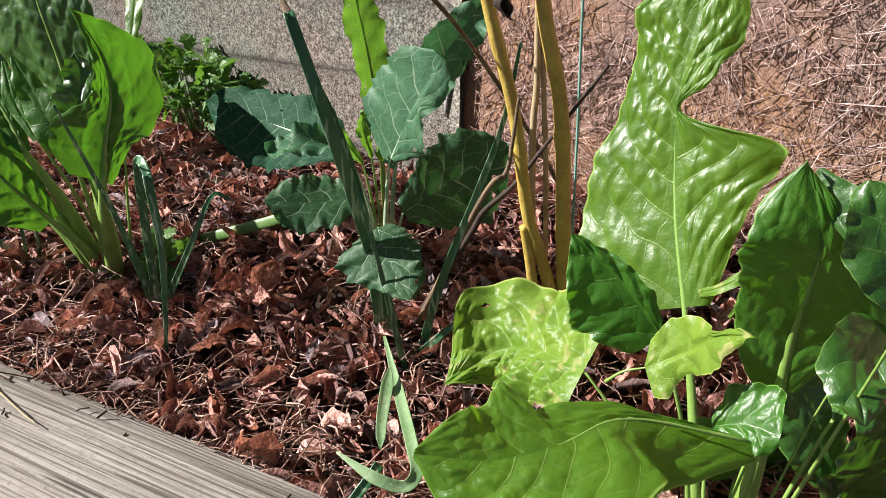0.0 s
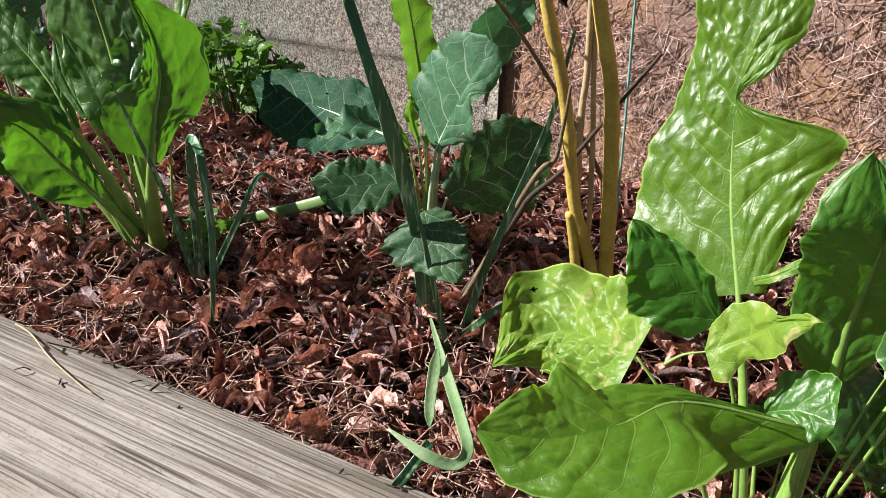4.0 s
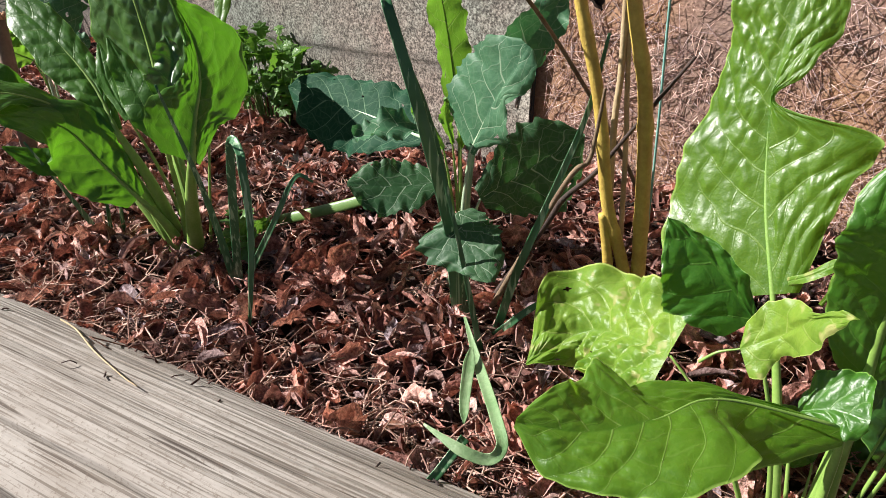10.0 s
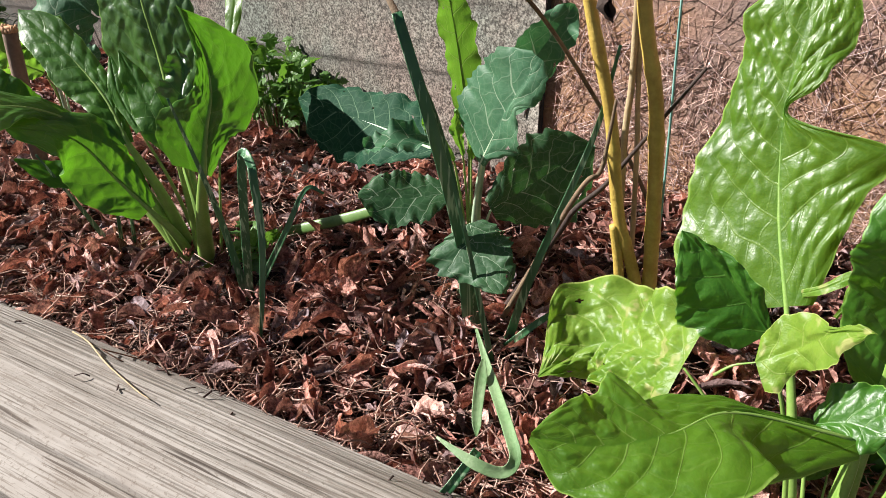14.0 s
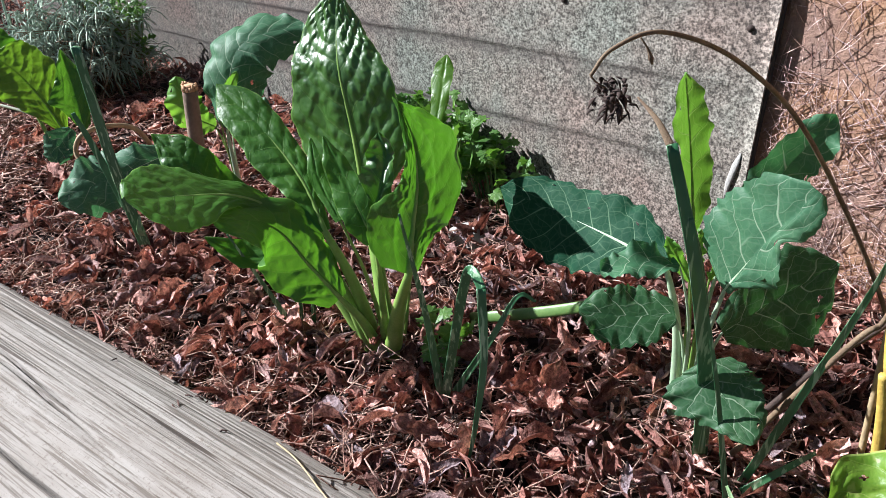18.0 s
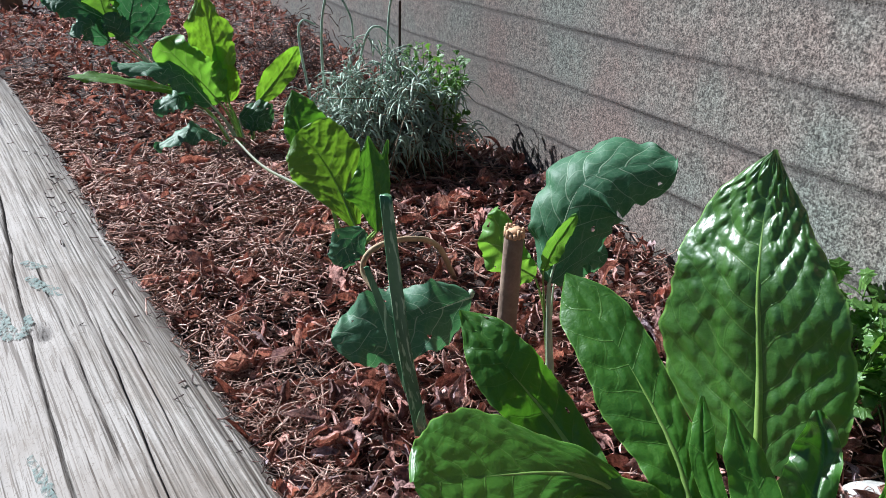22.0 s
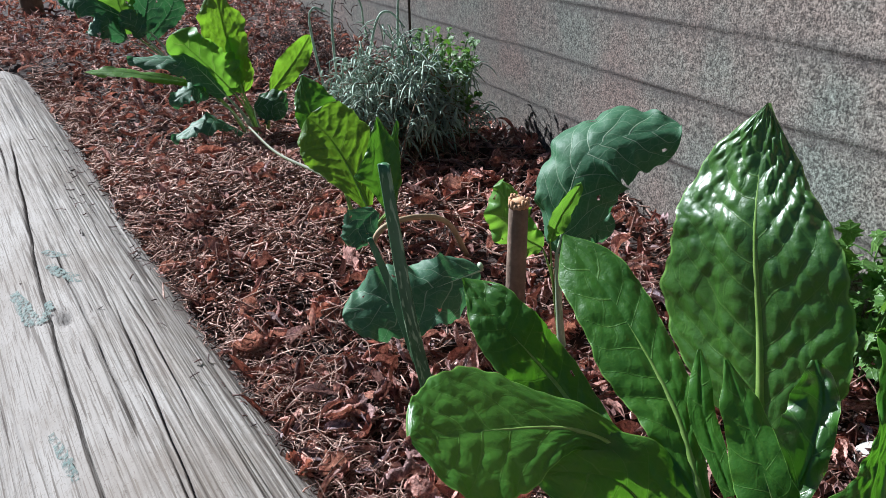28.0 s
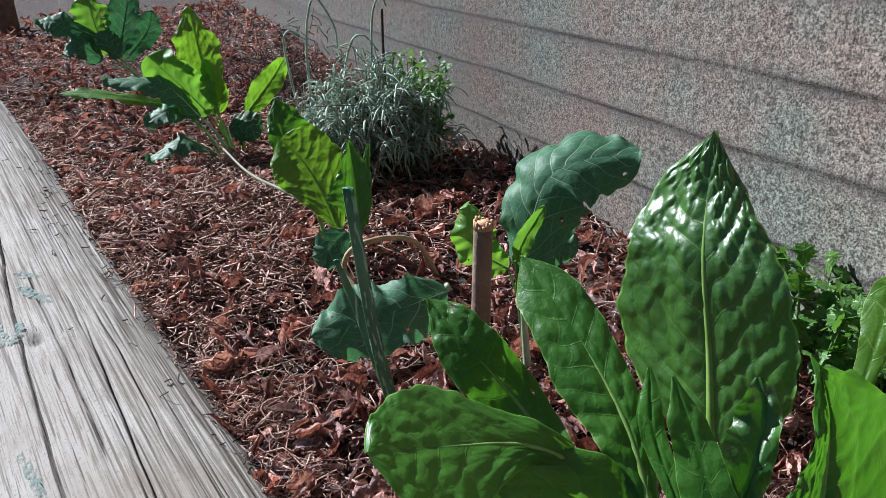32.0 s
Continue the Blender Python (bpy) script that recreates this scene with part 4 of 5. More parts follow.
leaf(chard_near, CHARD_GLOSS, [(0.419, -0.311, -0.005), (0.414, -0.238, -0.016), (0.430, -0.226, 0.010), (0.454, -0.206, 0.027)], 0.0273, (0.523, -0.667, 0.530), 0.1, 0.1, 0.06, slim=0.4)
leaf(chard_near, CHARD, [(0.418, -0.321, -0.005), (0.413, -0.277, 0.022), (0.398, -0.289, 0.043), (0.377, -0.293, 0.040)], 0.0157, (0.437, -0.729, 0.527), 0.1, 0.12, 0.06, slim=0.6)
leaf(chard_near, CHARD_GLOSS, [(0.431, -0.314, -0.005), (0.464, -0.250, 0.004), (0.474, -0.254, 0.046), (0.478, -0.251, 0.091)], 0.0241, (0.636, -0.631, 0.444), 0.1, 0.1, 0.06, slim=0.4)

onion_near = plant("onion", (0.149, -0.279, 0.020), "tall green onion with split blades and a dry bent tip", "onion", "onions")
strand(onion_near, ONION, [(0.136, -0.250, -0.005), (0.147, -0.282, 0.090), (0.142, -0.304, 0.180), (0.121, -0.310, 0.254)], 0.0054, 0.0034)
strand(onion_near, DRY, [(0.121, -0.310, 0.253), (0.108, -0.306, 0.264), (0.090, -0.300, 0.272)], 0.0024, 0.0006)
strand(onion_near, ONION, [(0.149, -0.279, 0.028), (0.144, -0.285, 0.122), (0.140, -0.296, 0.178), (0.137, -0.307, 0.212)], 0.0044, 0.0016)
strand(onion_near, ONION, [(0.180, -0.290, 0.005), (0.163, -0.293, 0.092), (0.148, -0.295, 0.153)], 0.0022, 0.0008)

onion_bent = plant("onion", (0.278, -0.404, 0.000), "pale green onion blade bent over and lying on leaf litter", "onion", "onions")
strand(onion_bent, ONION_PALE, [(0.191, -0.321, 0.054), (0.226, -0.350, 0.046), (0.267, -0.387, 0.051), (0.283, -0.402, 0.048), (0.279, -0.409, 0.041), (0.265, -0.416, 0.045), (0.240, -0.418, 0.051)], 0.003, 0.0028)
strand(onion_bent, ONION_PALE, [(0.216, -0.345, 0.053), (0.235, -0.375, 0.044), (0.247, -0.391, 0.037)], 0.0035, 0.002)
strand(onion_bent, ONION, [(0.260, -0.406, 0.044), (0.257, -0.423, 0.032), (0.255, -0.438, 0.024)], 0.003, 0.003)

onion_slim = plant("onion", (0.181, -0.274, 0.010), "slim green onion blade leaning in leaf litter", "onion", "onions")
strand(onion_slim, ONION, [(0.173, -0.264, 0.000), (0.193, -0.263, 0.066), (0.210, -0.241, 0.133), (0.220, -0.226, 0.179), (0.228, -0.219, 0.230)], 0.0034, 0.001)
strand(onion_slim, ONION, [(0.181, -0.274, 0.010), (0.200, -0.257, 0.032), (0.209, -0.235, 0.037)], 0.003, 0.0015)

onion_tuft = plant("onion", (-0.040, -0.341, 0.000), "green onion with a folded blade beside the chard", "onion", "onions")
strand(onion_tuft, ONION, [(-0.040, -0.342, 0.000), (-0.033, -0.362, 0.095), (-0.015, -0.397, 0.196)], 0.0034, 0.0008)
strand(onion_tuft, ONION, [(-0.040, -0.340, 0.000), (-0.014, -0.352, 0.080), (0.008, -0.361, 0.143), (0.018, -0.364, 0.153), (0.030, -0.368, 0.146)], 0.0036, 0.0030)
strand(onion_tuft, ONION, [(0.029, -0.368, 0.147), (0.036, -0.373, 0.095), (0.034, -0.380, 0.040), (0.030, -0.384, 0.006)], 0.0032, 0.0008)
strand(onion_tuft, ONION, [(-0.038, -0.338, -0.000), (-0.012, -0.318, 0.060), (0.000, -0.300, 0.098), (0.010, -0.290, 0.094)], 0.0030, 0.0010)

onion_far = plant("onion", (-0.386, -0.420, 0.000), "stout blue-green onion stalk cut flat at its top", "onion", "onions")
strand(onion_far, ONION, [(-0.385, -0.418, 0.048), (-0.371, -0.436, 0.141), (-0.355, -0.451, 0.255)], 0.0058, 0.0042)
strand(onion_far, ONION, [(-0.384, -0.428, 0.090), (-0.394, -0.442, 0.153), (-0.398, -0.452, 0.188)], 0.004, 0.002)
strand(onion_far, ONION_PALE, [(-0.374, -0.423, 0.062), (-0.371, -0.426, 0.072), (-0.370, -0.423, 0.087)], 0.003, 0.001)

onion_small = plant("onion", (-0.216, -0.365, 0.000), "small group of thin green onion blades under a chard", "onion", "onions")
strand(onion_small, ONION, [(-0.213, -0.365, 0.000), (-0.225, -0.382, 0.048), (-0.238, -0.404, 0.105)], 0.0028, 0.0008)
strand(onion_small, ONION, [(-0.212, -0.358, 0.000), (-0.214, -0.355, 0.035), (-0.221, -0.356, 0.064)], 0.002, 0.0008)
strand(onion_small, ONION, [(-0.208, -0.347, 0.000), (-0.210, -0.344, 0.031), (-0.219, -0.339, 0.049)], 0.002, 0.0008)

kale_back = plant("kale_plant", (-0.470, -0.255, 0.000), "grey-green kale with a large drooping leaf beside a cut cane", "kale", "kale plants")
leaf(kale_back, KALE, [(-0.466, -0.260, -0.005), (-0.456, -0.274, 0.110), (-0.465, -0.241, 0.192), (-0.437, -0.171, 0.211)], 0.0443, (0.464, -0.513, 0.722), -0.35, 0.1, 0.03)
leaf(kale_back, KALE_BRIGHT, [(-0.470, -0.261, -0.005), (-0.469, -0.280, 0.111), (-0.479, -0.305, 0.133), (-0.490, -0.307, 0.171)], 0.0200, (0.790, -0.530, 0.309), 0.1, 0.35, 0.08)
leaf(kale_back, KALE, [(-0.470, -0.256, -0.005), (-0.472, -0.259, 0.099), (-0.473, -0.234, 0.121), (-0.464, -0.211, 0.119)], 0.0207, (0.745, -0.291, 0.600), -0.3, 0.1, 0.03)
leaf(kale_back, KALE_BRIGHT, [(-0.467, -0.261, -0.005), (-0.458, -0.279, 0.121), (-0.455, -0.272, 0.144), (-0.449, -0.256, 0.173)], 0.0094, (0.920, -0.046, 0.389), 0.3, 0.1, 0.03)
leaf(kale_back, KALE, [(-0.498, -0.326, 0.092), (-0.507, -0.322, 0.082), (-0.501, -0.390, 0.076), (-0.514, -0.450, 0.065)], 0.0381, (0.745, -0.291, 0.600), -0.2, 0.15, 0.02)

chard_far = plant("chard_plant", (-0.780, -0.355, 0.000), "young chard with bright back-lit leaves in straw mulch", "chard", "chard plants")
leaf(chard_far, CHARD_YOUNG, [(-0.779, -0.354, -0.005), (-0.764, -0.348, 0.053), (-0.797, -0.358, 0.095), (-0.820, -0.372, 0.127), (-0.838, -0.388, 0.147)], 0, (0.876, -0.266, 0.402), 0, 0.03, 0.02, left=(5, 13, 21, 28, 34, 40, 39, 38, 35, 29, 9), right=(7, 16, 25, 33, 38, 44, 43, 42, 38, 31, 9))
leaf(chard_far, CHARD, [(-0.790, -0.353, -0.005), (-0.845, -0.363, 0.088), (-0.876, -0.376, 0.138), (-0.900, -0.376, 0.181)], 0, (0.899, -0.249, 0.360), 0, 0.06, 0.03, left=(7, 9, 12, 14, 17, 19, 17, 15, 12, 7, 1), right=(7, 13, 19, 25, 32, 38, 33, 28, 24, 13, 1))
leaf(chard_far, CHARD, [(-0.774, -0.353, -0.005), (-0.729, -0.333, 0.057), (-0.751, -0.327, 0.104), (-0.776, -0.324, 0.153)], 0, (0.612, -0.470, 0.636), 0, 0.04, 0.03, left=(3, 10, 16, 25, 37, 30, 24, 18, 12, 6, 1), right=(4, 8, 13, 18, 19, 20, 21, 16, 11, 6, 1), fold=(30, 10))
leaf(chard_far, KALE, [(-0.773, -0.352, -0.005), (-0.727, -0.349, 0.063), (-0.723, -0.370, 0.048), (-0.712, -0.384, 0.027)], 0, (0.832, -0.273, 0.484), 0, 0.06, 0.03, left=(6, 10, 14, 18, 22, 20, 18, 17, 15, 8, 1), right=(6, 10, 14, 18, 22, 20, 18, 17, 15, 8, 1))
leaf(chard_far, CHARD, [(-0.783, -0.349, -0.005), (-0.756, -0.317, 0.054), (-0.777, -0.309, 0.099), (-0.792, -0.295, 0.140)], 0, (0.608, -0.482, 0.630), 0, 0.06, 0.03, left=(3, 5, 6, 7, 8, 10, 8, 6, 4, 3, 1), right=(3, 5, 6, 7, 8, 10, 8, 6, 4, 3, 1))
strand(chard_far, OLIVE, [(-0.778, -0.349, 0.061), (-0.855, -0.382, 0.072), (-0.952, -0.410, 0.072), (-1.044, -0.427, 0.084)], 0.0022, 0.0016)

kale_far = plant("kale_plant", (-1.260, -0.370, 0.000), "young kale with upright bright leaves and drooping lower leaves", "kale", "kale plants")
leaf(kale_far, CHARD_YOUNG, [(-1.262, -0.376, -0.005), (-1.270, -0.395, 0.075), (-1.275, -0.408, 0.162), (-1.278, -0.416, 0.249)], 0.0430, (0.733, -0.610, 0.302), 0.2, 0.1, 0.03)
leaf(kale_far, KALE_BRIGHT, [(-1.259, -0.380, -0.005), (-1.254, -0.411, 0.080), (-1.256, -0.443, 0.125), (-1.274, -0.488, 0.180)], 0.0462, (0.708, -0.589, 0.389), 0.1, 0.2, 0.05)
leaf(kale_far, KALE, [(-1.257, -0.384, -0.005), (-1.249, -0.425, 0.079), (-1.248, -0.477, 0.140), (-1.270, -0.561, 0.151)], 0.0279, (0.340, -0.241, 0.909), -0.3, 0.1, 0.03)
leaf(kale_far, KALE_BRIGHT, [(-1.264, -0.393, -0.005), (-1.275, -0.463, 0.097), (-1.281, -0.560, 0.127), (-1.295, -0.624, 0.135)], 0.0140, (0.378, -0.148, 0.914), 0, 0.1, 0.03)
leaf(kale_far, KALE, [(-1.251, -0.380, -0.005), (-1.223, -0.411, 0.023), (-1.210, -0.462, 0.054), (-1.222, -0.521, 0.028)], 0.0228, (0.378, -0.148, 0.914), -0.2, 0.15, 0.03)
leaf(kale_far, KALE_DARK, [(-1.256, -0.374, -0.005), (-1.244, -0.385, 0.056), (-1.224, -0.360, 0.062), (-1.217, -0.341, 0.042)], 0.0344, (0.742, -0.174, 0.647), -0.2, 0.1, 0.03)
leaf(kale_far, CHARD_YOUNG, [(-1.261, -0.365, -0.005), (-1.263, -0.351, 0.070), (-1.258, -0.309, 0.117), (-1.246, -0.280, 0.159)], 0.0221, (0.906, -0.012, 0.424), 0.2, 0.1, 0.03)
leaf(kale_far, KALE, [(-1.257, -0.390, -0.005), (-1.249, -0.451, 0.083), (-1.237, -0.477, 0.099), (-1.241, -0.514, 0.081)], 0.0228, (0.606, -0.237, 0.759), -0.2, 0.15, 0.03)
leaf(kale_far, KALE_BRIGHT, [(-1.263, -0.377, -0.005), (-1.272, -0.400, 0.075), (-1.272, -0.401, 0.126), (-1.272, -0.400, 0.170)], 0.0145, (0.940, -0.145, 0.309), 0.3, 0.1, 0.03)

kale_end = plant("kale_plant", (-1.750, -0.420, 0.000), "kale with broad leaves at the far end of the bed", "kale", "kale plants")
leaf(kale_end, KALE_BRIGHT, [(-1.760, -0.447, -0.005), (-1.792, -0.526, 0.097), (-1.798, -0.542, 0.155), (-1.800, -0.548, 0.233)], 0.0488, (0.733, -0.610, 0.302), 0.2, 0.12, 0.03)
leaf(kale_end, KALE, [(-1.759, -0.443, -0.005), (-1.785, -0.510, 0.096), (-1.775, -0.485, 0.164), (-1.766, -0.462, 0.240)], 0.0394, (0.917, -0.245, 0.314), 0.2, 0.1, 0.03)
leaf(kale_end, KALE, [(-1.756, -0.450, -0.005), (-1.775, -0.540, 0.090), (-1.770, -0.582, 0.130), (-1.772, -0.613, 0.111)], 0.0344, (0.520, -0.310, 0.796), -0.2, 0.12, 0.03)
leaf(kale_end, KALE, [(-1.754, -0.445, -0.005), (-1.767, -0.519, 0.089), (-1.759, -0.524, 0.120), (-1.765, -0.540, 0.149)], 0.0300, (0.619, -0.349, 0.704), -0.2, 0.12, 0.03)
leaf(kale_end, KALE, [(-1.759, -0.442, -0.005), (-1.787, -0.507, 0.113), (-1.806, -0.602, 0.167), (-1.817, -0.654, 0.171)], 0.0323, (0.510, -0.325, 0.796), -0.2, 0.12, 0.03)
leaf(kale_end, KALE, [(-1.763, -0.440, -0.005), (-1.802, -0.498, 0.080), (-1.792, -0.445, 0.134), (-1.785, -0.426, 0.179)], 0.0285, (0.863, -0.012, 0.505), 0.1, 0.1, 0.03)

def dry_leaf_shape(length, width, curl, roll, twist, seed, rows=8, cols=5, crumple=1.0):
    """A curled dry leaf about the origin, lying along x: pointed, creased along its midrib, its rim rolled and frayed."""
    v = []
    for i in range(rows):
        s = i / (rows - 1)
        w = width * (0.04 + math.sin(math.pi * s**0.85) ** 0.75) * (1 + 0.20 * wobble(s * 7, seed, 0, seed))
        bow = curl * (1 + 0.5 * wobble(s * 3, seed, 2, seed))
        ang = bow * (s - 0.5)
        x = length * (math.sin(ang) / bow if abs(bow) > 0.01 else s - 0.5)
        z = length * ((1 - math.cos(ang)) / bow if abs(bow) > 0.01 else 0)
        for j in range(cols):
            t = 2 * j / (cols - 1) - 1
            r = roll * (1 + 0.8 * wobble(s * 3, (1 if t > 0 else 5) + seed, 0, seed + 2))
            a = r * abs(t)
            k = max(abs(r), 0.3)
            lean = twist * (s - 0.5) * 2
            y0 = math.copysign(w * math.sin(a) / k, t)
            z0 = w * (1 - math.cos(a)) / k + 0.30 * w * abs(t)
            y, zz = y0 * math.cos(lean) - z0 * math.sin(lean), y0 * math.sin(lean) + z0 * math.cos(lean)
            jig = 0.20 * width * wobble(s * 6, t * 3, seed, seed)
            v.append((x + 0.15 * width * wobble(t * 4, s * 6, seed, seed + 1), y + jig,
                      z + zz + 0.35 * width * wobble(s * 5, t * 2, seed + 5, seed) + 0.16 * crumple * width * wobble(s * 12, t * 5, seed + 3, seed)))
    return np.array(v), grid_faces(rows, cols)


# ---- stems, cane, string and dead flower ----


def stem_thing(name, label, category, pts, r0, r1, material, knots=()):
    p = spline(pts, 10 * len(pts))
    u = np.linspace(0, 1, len(p))
    r = r0 + (r1 - r0) * u
    for k in knots:
        r = r + 0.0009 * np.exp(-((u - k) / 0.010) ** 2)
    ob = plant(name, tuple(pts[0]), label, category)
    v, f = tube(p, r, 12)
    part("stem", mesh_of("stem", v, f, material), ob)
    return ob


y1 = stem_thing("yellow_stem", "bare knotted yellow plant stem rising from litter", "stem",
                [(0.258, -0.196, -0.005), (0.244, -0.207, 0.067), (0.234, -0.216, 0.113), (0.226, -0.223, 0.187), (0.212, -0.236, 0.268), (0.19, -0.25, 0.42)], 0.0047, 0.0040, YELLOW_STEM, (0.3, 0.52, 0.72))
stem_thing("yellow_stem", "thick bare yellow plant stem with dark leaf scars", "stem",
                [(0.254, -0.196, -0.005), (0.253, -0.199, 0.089), (0.249, -0.203, 0.186), (0.238, -0.213, 0.266), (0.23, -0.22, 0.42)], 0.0054, 0.0046, YELLOW_STEM, (0.27, 0.45, 0.6))
stem_thing("yellow_stem", "short broken yellow stem stub at the base of taller stems", "stem",
                [(0.243, -0.21, -0.005), (0.237, -0.214, 0.066), (0.232, -0.218, 0.104)], 0.0045, 0.003, YELLOW_STEM)
v, f = dry_leaf_shape(0.058, 0.010, 1.2, 2.4, 1.4, 91, 18, 9, 2.0)
v = v @ np.array(Euler((0.3, 1.45, 0.6)).to_matrix()).T + (0.219, -0.238, 0.272)
part("withered_leaf", mesh_of("withered_leaf", v, f, DARK_TWIG), y1, "shrivelled dark brown leaf")
stem_thing("dry_cane", "thin pale dry cane among yellow stems", "cane",
           [(0.224, -0.188, -0.005), (0.220, -0.189, 0.147), (0.221, -0.187, 0.197), (0.221, -0.188, 0.261), (0.222, -0.188, 0.40)], 0.0024, 0.0022, PALE_CANE)
stem_thing("dry_cane", "thin brownish dry cane behind yellow stems", "cane",
           [(0.230, -0.180, -0.005), (0.227, -0.182, 0.134), (0.225, -0.184, 0.184), (0.224, -0.185, 0.231), (0.224, -0.186, 0.36)], 0.0020, 0.0016, PALE_CANE)
stem_thing("dark_twig", "dark crooked dead twig leaning between stems", "twig",
           [(0.15, -0.235, 0.012), (0.193, -0.226, 0.09), (0.206, -0.228, 0.112), (0.221, -0.215, 0.130), (0.236, -0.205, 0.155), (0.271, -0.183, 0.214)], 0.0026, 0.0012, DARK_TWIG)
stem_thing("dry_leaf_stem", "withered brown leaf stem hanging beside yellow stem", "twig",
           [(0.16, -0.25, 0.015), (0.217, -0.245, 0.132), (0.228, -0.235, 0.148), (0.231, -0.232, 0.168), (0.234, -0.230, 0.198)], 0.0022, 0.0010, DRY)
stem_thing("string", "thin teal garden string hanging down to the soil", "string",
           [(0.243, -0.168, 0.0), (0.243, -0.168, 0.150), (0.242, -0.168, 0.256), (0.242, -0.168, 0.5)], 0.0009, 0.0009, STRING)
dead = stem_thing("dead_flower", "withered brown flower head drooping on an arched dry stem", "dead flower",
                  [(0.200, -0.080, 0.0), (0.188, -0.090, 0.074), (0.143, -0.169, 0.218), (0.126, -0.246, 0.285), (0.110, -0.308, 0.314), (0.097, -0.337, 0.309), (0.092, -0.349, 0.296)], 0.0020, 0.0010, DRY)
pieces = []
for k in range(80):
    c = np.array((0.100, -0.340, 0.284)) + RNG.normal(0, 1, 3) * (0.0048, 0.0042, 0.0048)
    d = RNG.normal(0, 1, 3)
    d /= np.linalg.norm(d)
    pieces.append(tube(spline([c, c + d * 0.004, c + d * 0.006 + (0, 0, -0.003)], 5), [0.0005, 0.0014, 0.0016, 0.0010, 0.0004], 5, 0.4))
v, f = joined(pieces)
part("flower_head", mesh_of("flower_head", v, f, DARK_TWIG), dead, "shrivelled dark flower head")
pieces = [tube(spline([(0.092, -0.349, 0.296), (0.094, -0.346, 0.292), (0.098, -0.341, 0.288)], 6), 0.0006, 5),
          tube(spline([(0.103, -0.322, 0.313), (0.106, -0.318, 0.306), (0.108, -0.316, 0.298)], 6), [0.0005, 0.0005, 0.0006, 0.001, 0.0016, 0.0006], 5)]
v, f = joined(pieces)
part("dry_tendril", mesh_of("dry_tendril", v, f, DRY), dead)

cane = plant("cut_cane", (-0.465, -0.312, -0.005), "cut woody cane stake with a splintered pale top", "stake")
v, f = tube(spline([(-0.465, -0.312, -0.01), (-0.452, -0.315, 0.09), (-0.441, -0.317, 0.172)], 16), np.linspace(0.0088, 0.0078, 16), 14)
part("shaft", mesh_of("shaft", v, f, plain_material("cane_bark", (0.13, 0.085, 0.06), (0.29, 0.21, 0.155), 30, 0.85, 0.5, 160)), cane)
pieces = []
for k in range(14):
    a = 2 * math.pi * k / 14
    b = np.array((-0.441 + 0.0066 * math.cos(a), -0.317 + 0.0066 * math.sin(a), 0.168))
    pieces.append(tube([b, b + (0.0005 * math.cos(a), 0.0005 * math.sin(a), RNG.uniform(0.002, 0.009))], [0.0022, 0.0013], 5))
pieces.append(tube([(-0.441, -0.317, 0.170), (-0.441, -0.317, 0.174)], [0.0065, 0.0055], 12))
v, f = joined(pieces)
part("splintered_top", mesh_of("splintered_top", v, f, plain_material("raw_wood", (0.50, 0.27, 0.14), (0.66, 0.44, 0.26), 90, 0.8, 0.3)), cane, "splintered pale wood")
stem_thing("bent_stick", "pale bent dry stick arching over mulch", "stick",
           [(-0.687, -0.257, 0.002), (-0.660, -0.290, 0.061), (-0.641, -0.330, 0.084), (-0.625, -0.372, 0.088), (-0.629, -0.383, 0.065), (-0.605, -0.376, 0.043), (-0.574, -0.380, 0.0)], 0.0032, 0.0026, PALE_CANE)

stem_thing("wooden_peg", "brown wooden peg standing beyond the bed's end", "peg", [(-2.95, -0.77, -0.02), (-2.95, -0.77, 0.15), (-2.96, -0.77, 0.30)], 0.035, 0.032, DRY)

# ---- silver herb by the wall ----
shrub = plant("silver_shrub", (-1.09, -0.185, -0.005), "silvery grey-green shrub with narrow leaves against the wall", "shrub")
pieces, stems = [], []
for k in range(190):
    a = RNG.uniform(0, 2 * math.pi)
    reach = 0.145 * math.sqrt(RNG.uniform(0.02, 1))
    tip = np.array((-1.09 + 0.75 * reach * math.cos(a), -0.19 + reach * math.sin(a), RNG.uniform(0.03, 0.20) * (1.12 - 3.8 * reach)))
    tip[1] = min(tip[1], -0.03)
    tip[2] = max(tip[2], 0.012)
    root = np.array((-1.09 + RNG.normal(0, 0.05), min(-0.04, -0.185 + RNG.normal(0, 0.05)), 0.0))
    line = spline([root, (root + tip) / 2 + (0, 0, 0.04), tip], 10)
    stems.append(tube(line, np.linspace(0.0012, 0.0005, 10), 4))
    for m in range(17):
        c = line[RNG.integers(3, 10)]
        d = RNG.normal(0, 1, 3) + (0.5 * math.cos(a), 0.5 * math.sin(a), 0.2)
        d /= np.linalg.norm(d)
        ln = RNG.uniform(0.016, 0.042)
        pieces.append(tube(spline([c, c + d * ln * 0.55, c + d * ln + (0, 0, -0.35 * ln)], 5), [0.0007, 0.0016, 0.0017, 0.0012, 0.0003], 4, 0.45))
v, f = joined(pieces)
tagged(part("foliage", mesh_of("foliage", v, f, SILVER), shrub, "narrow silvery leaves"), kind="stuff")
v, f = joined(stems)
tagged(part("stem_cluster", mesh_of("stem_cluster", v, f, DRY), shrub, "thin woody stems"), kind="stuff")
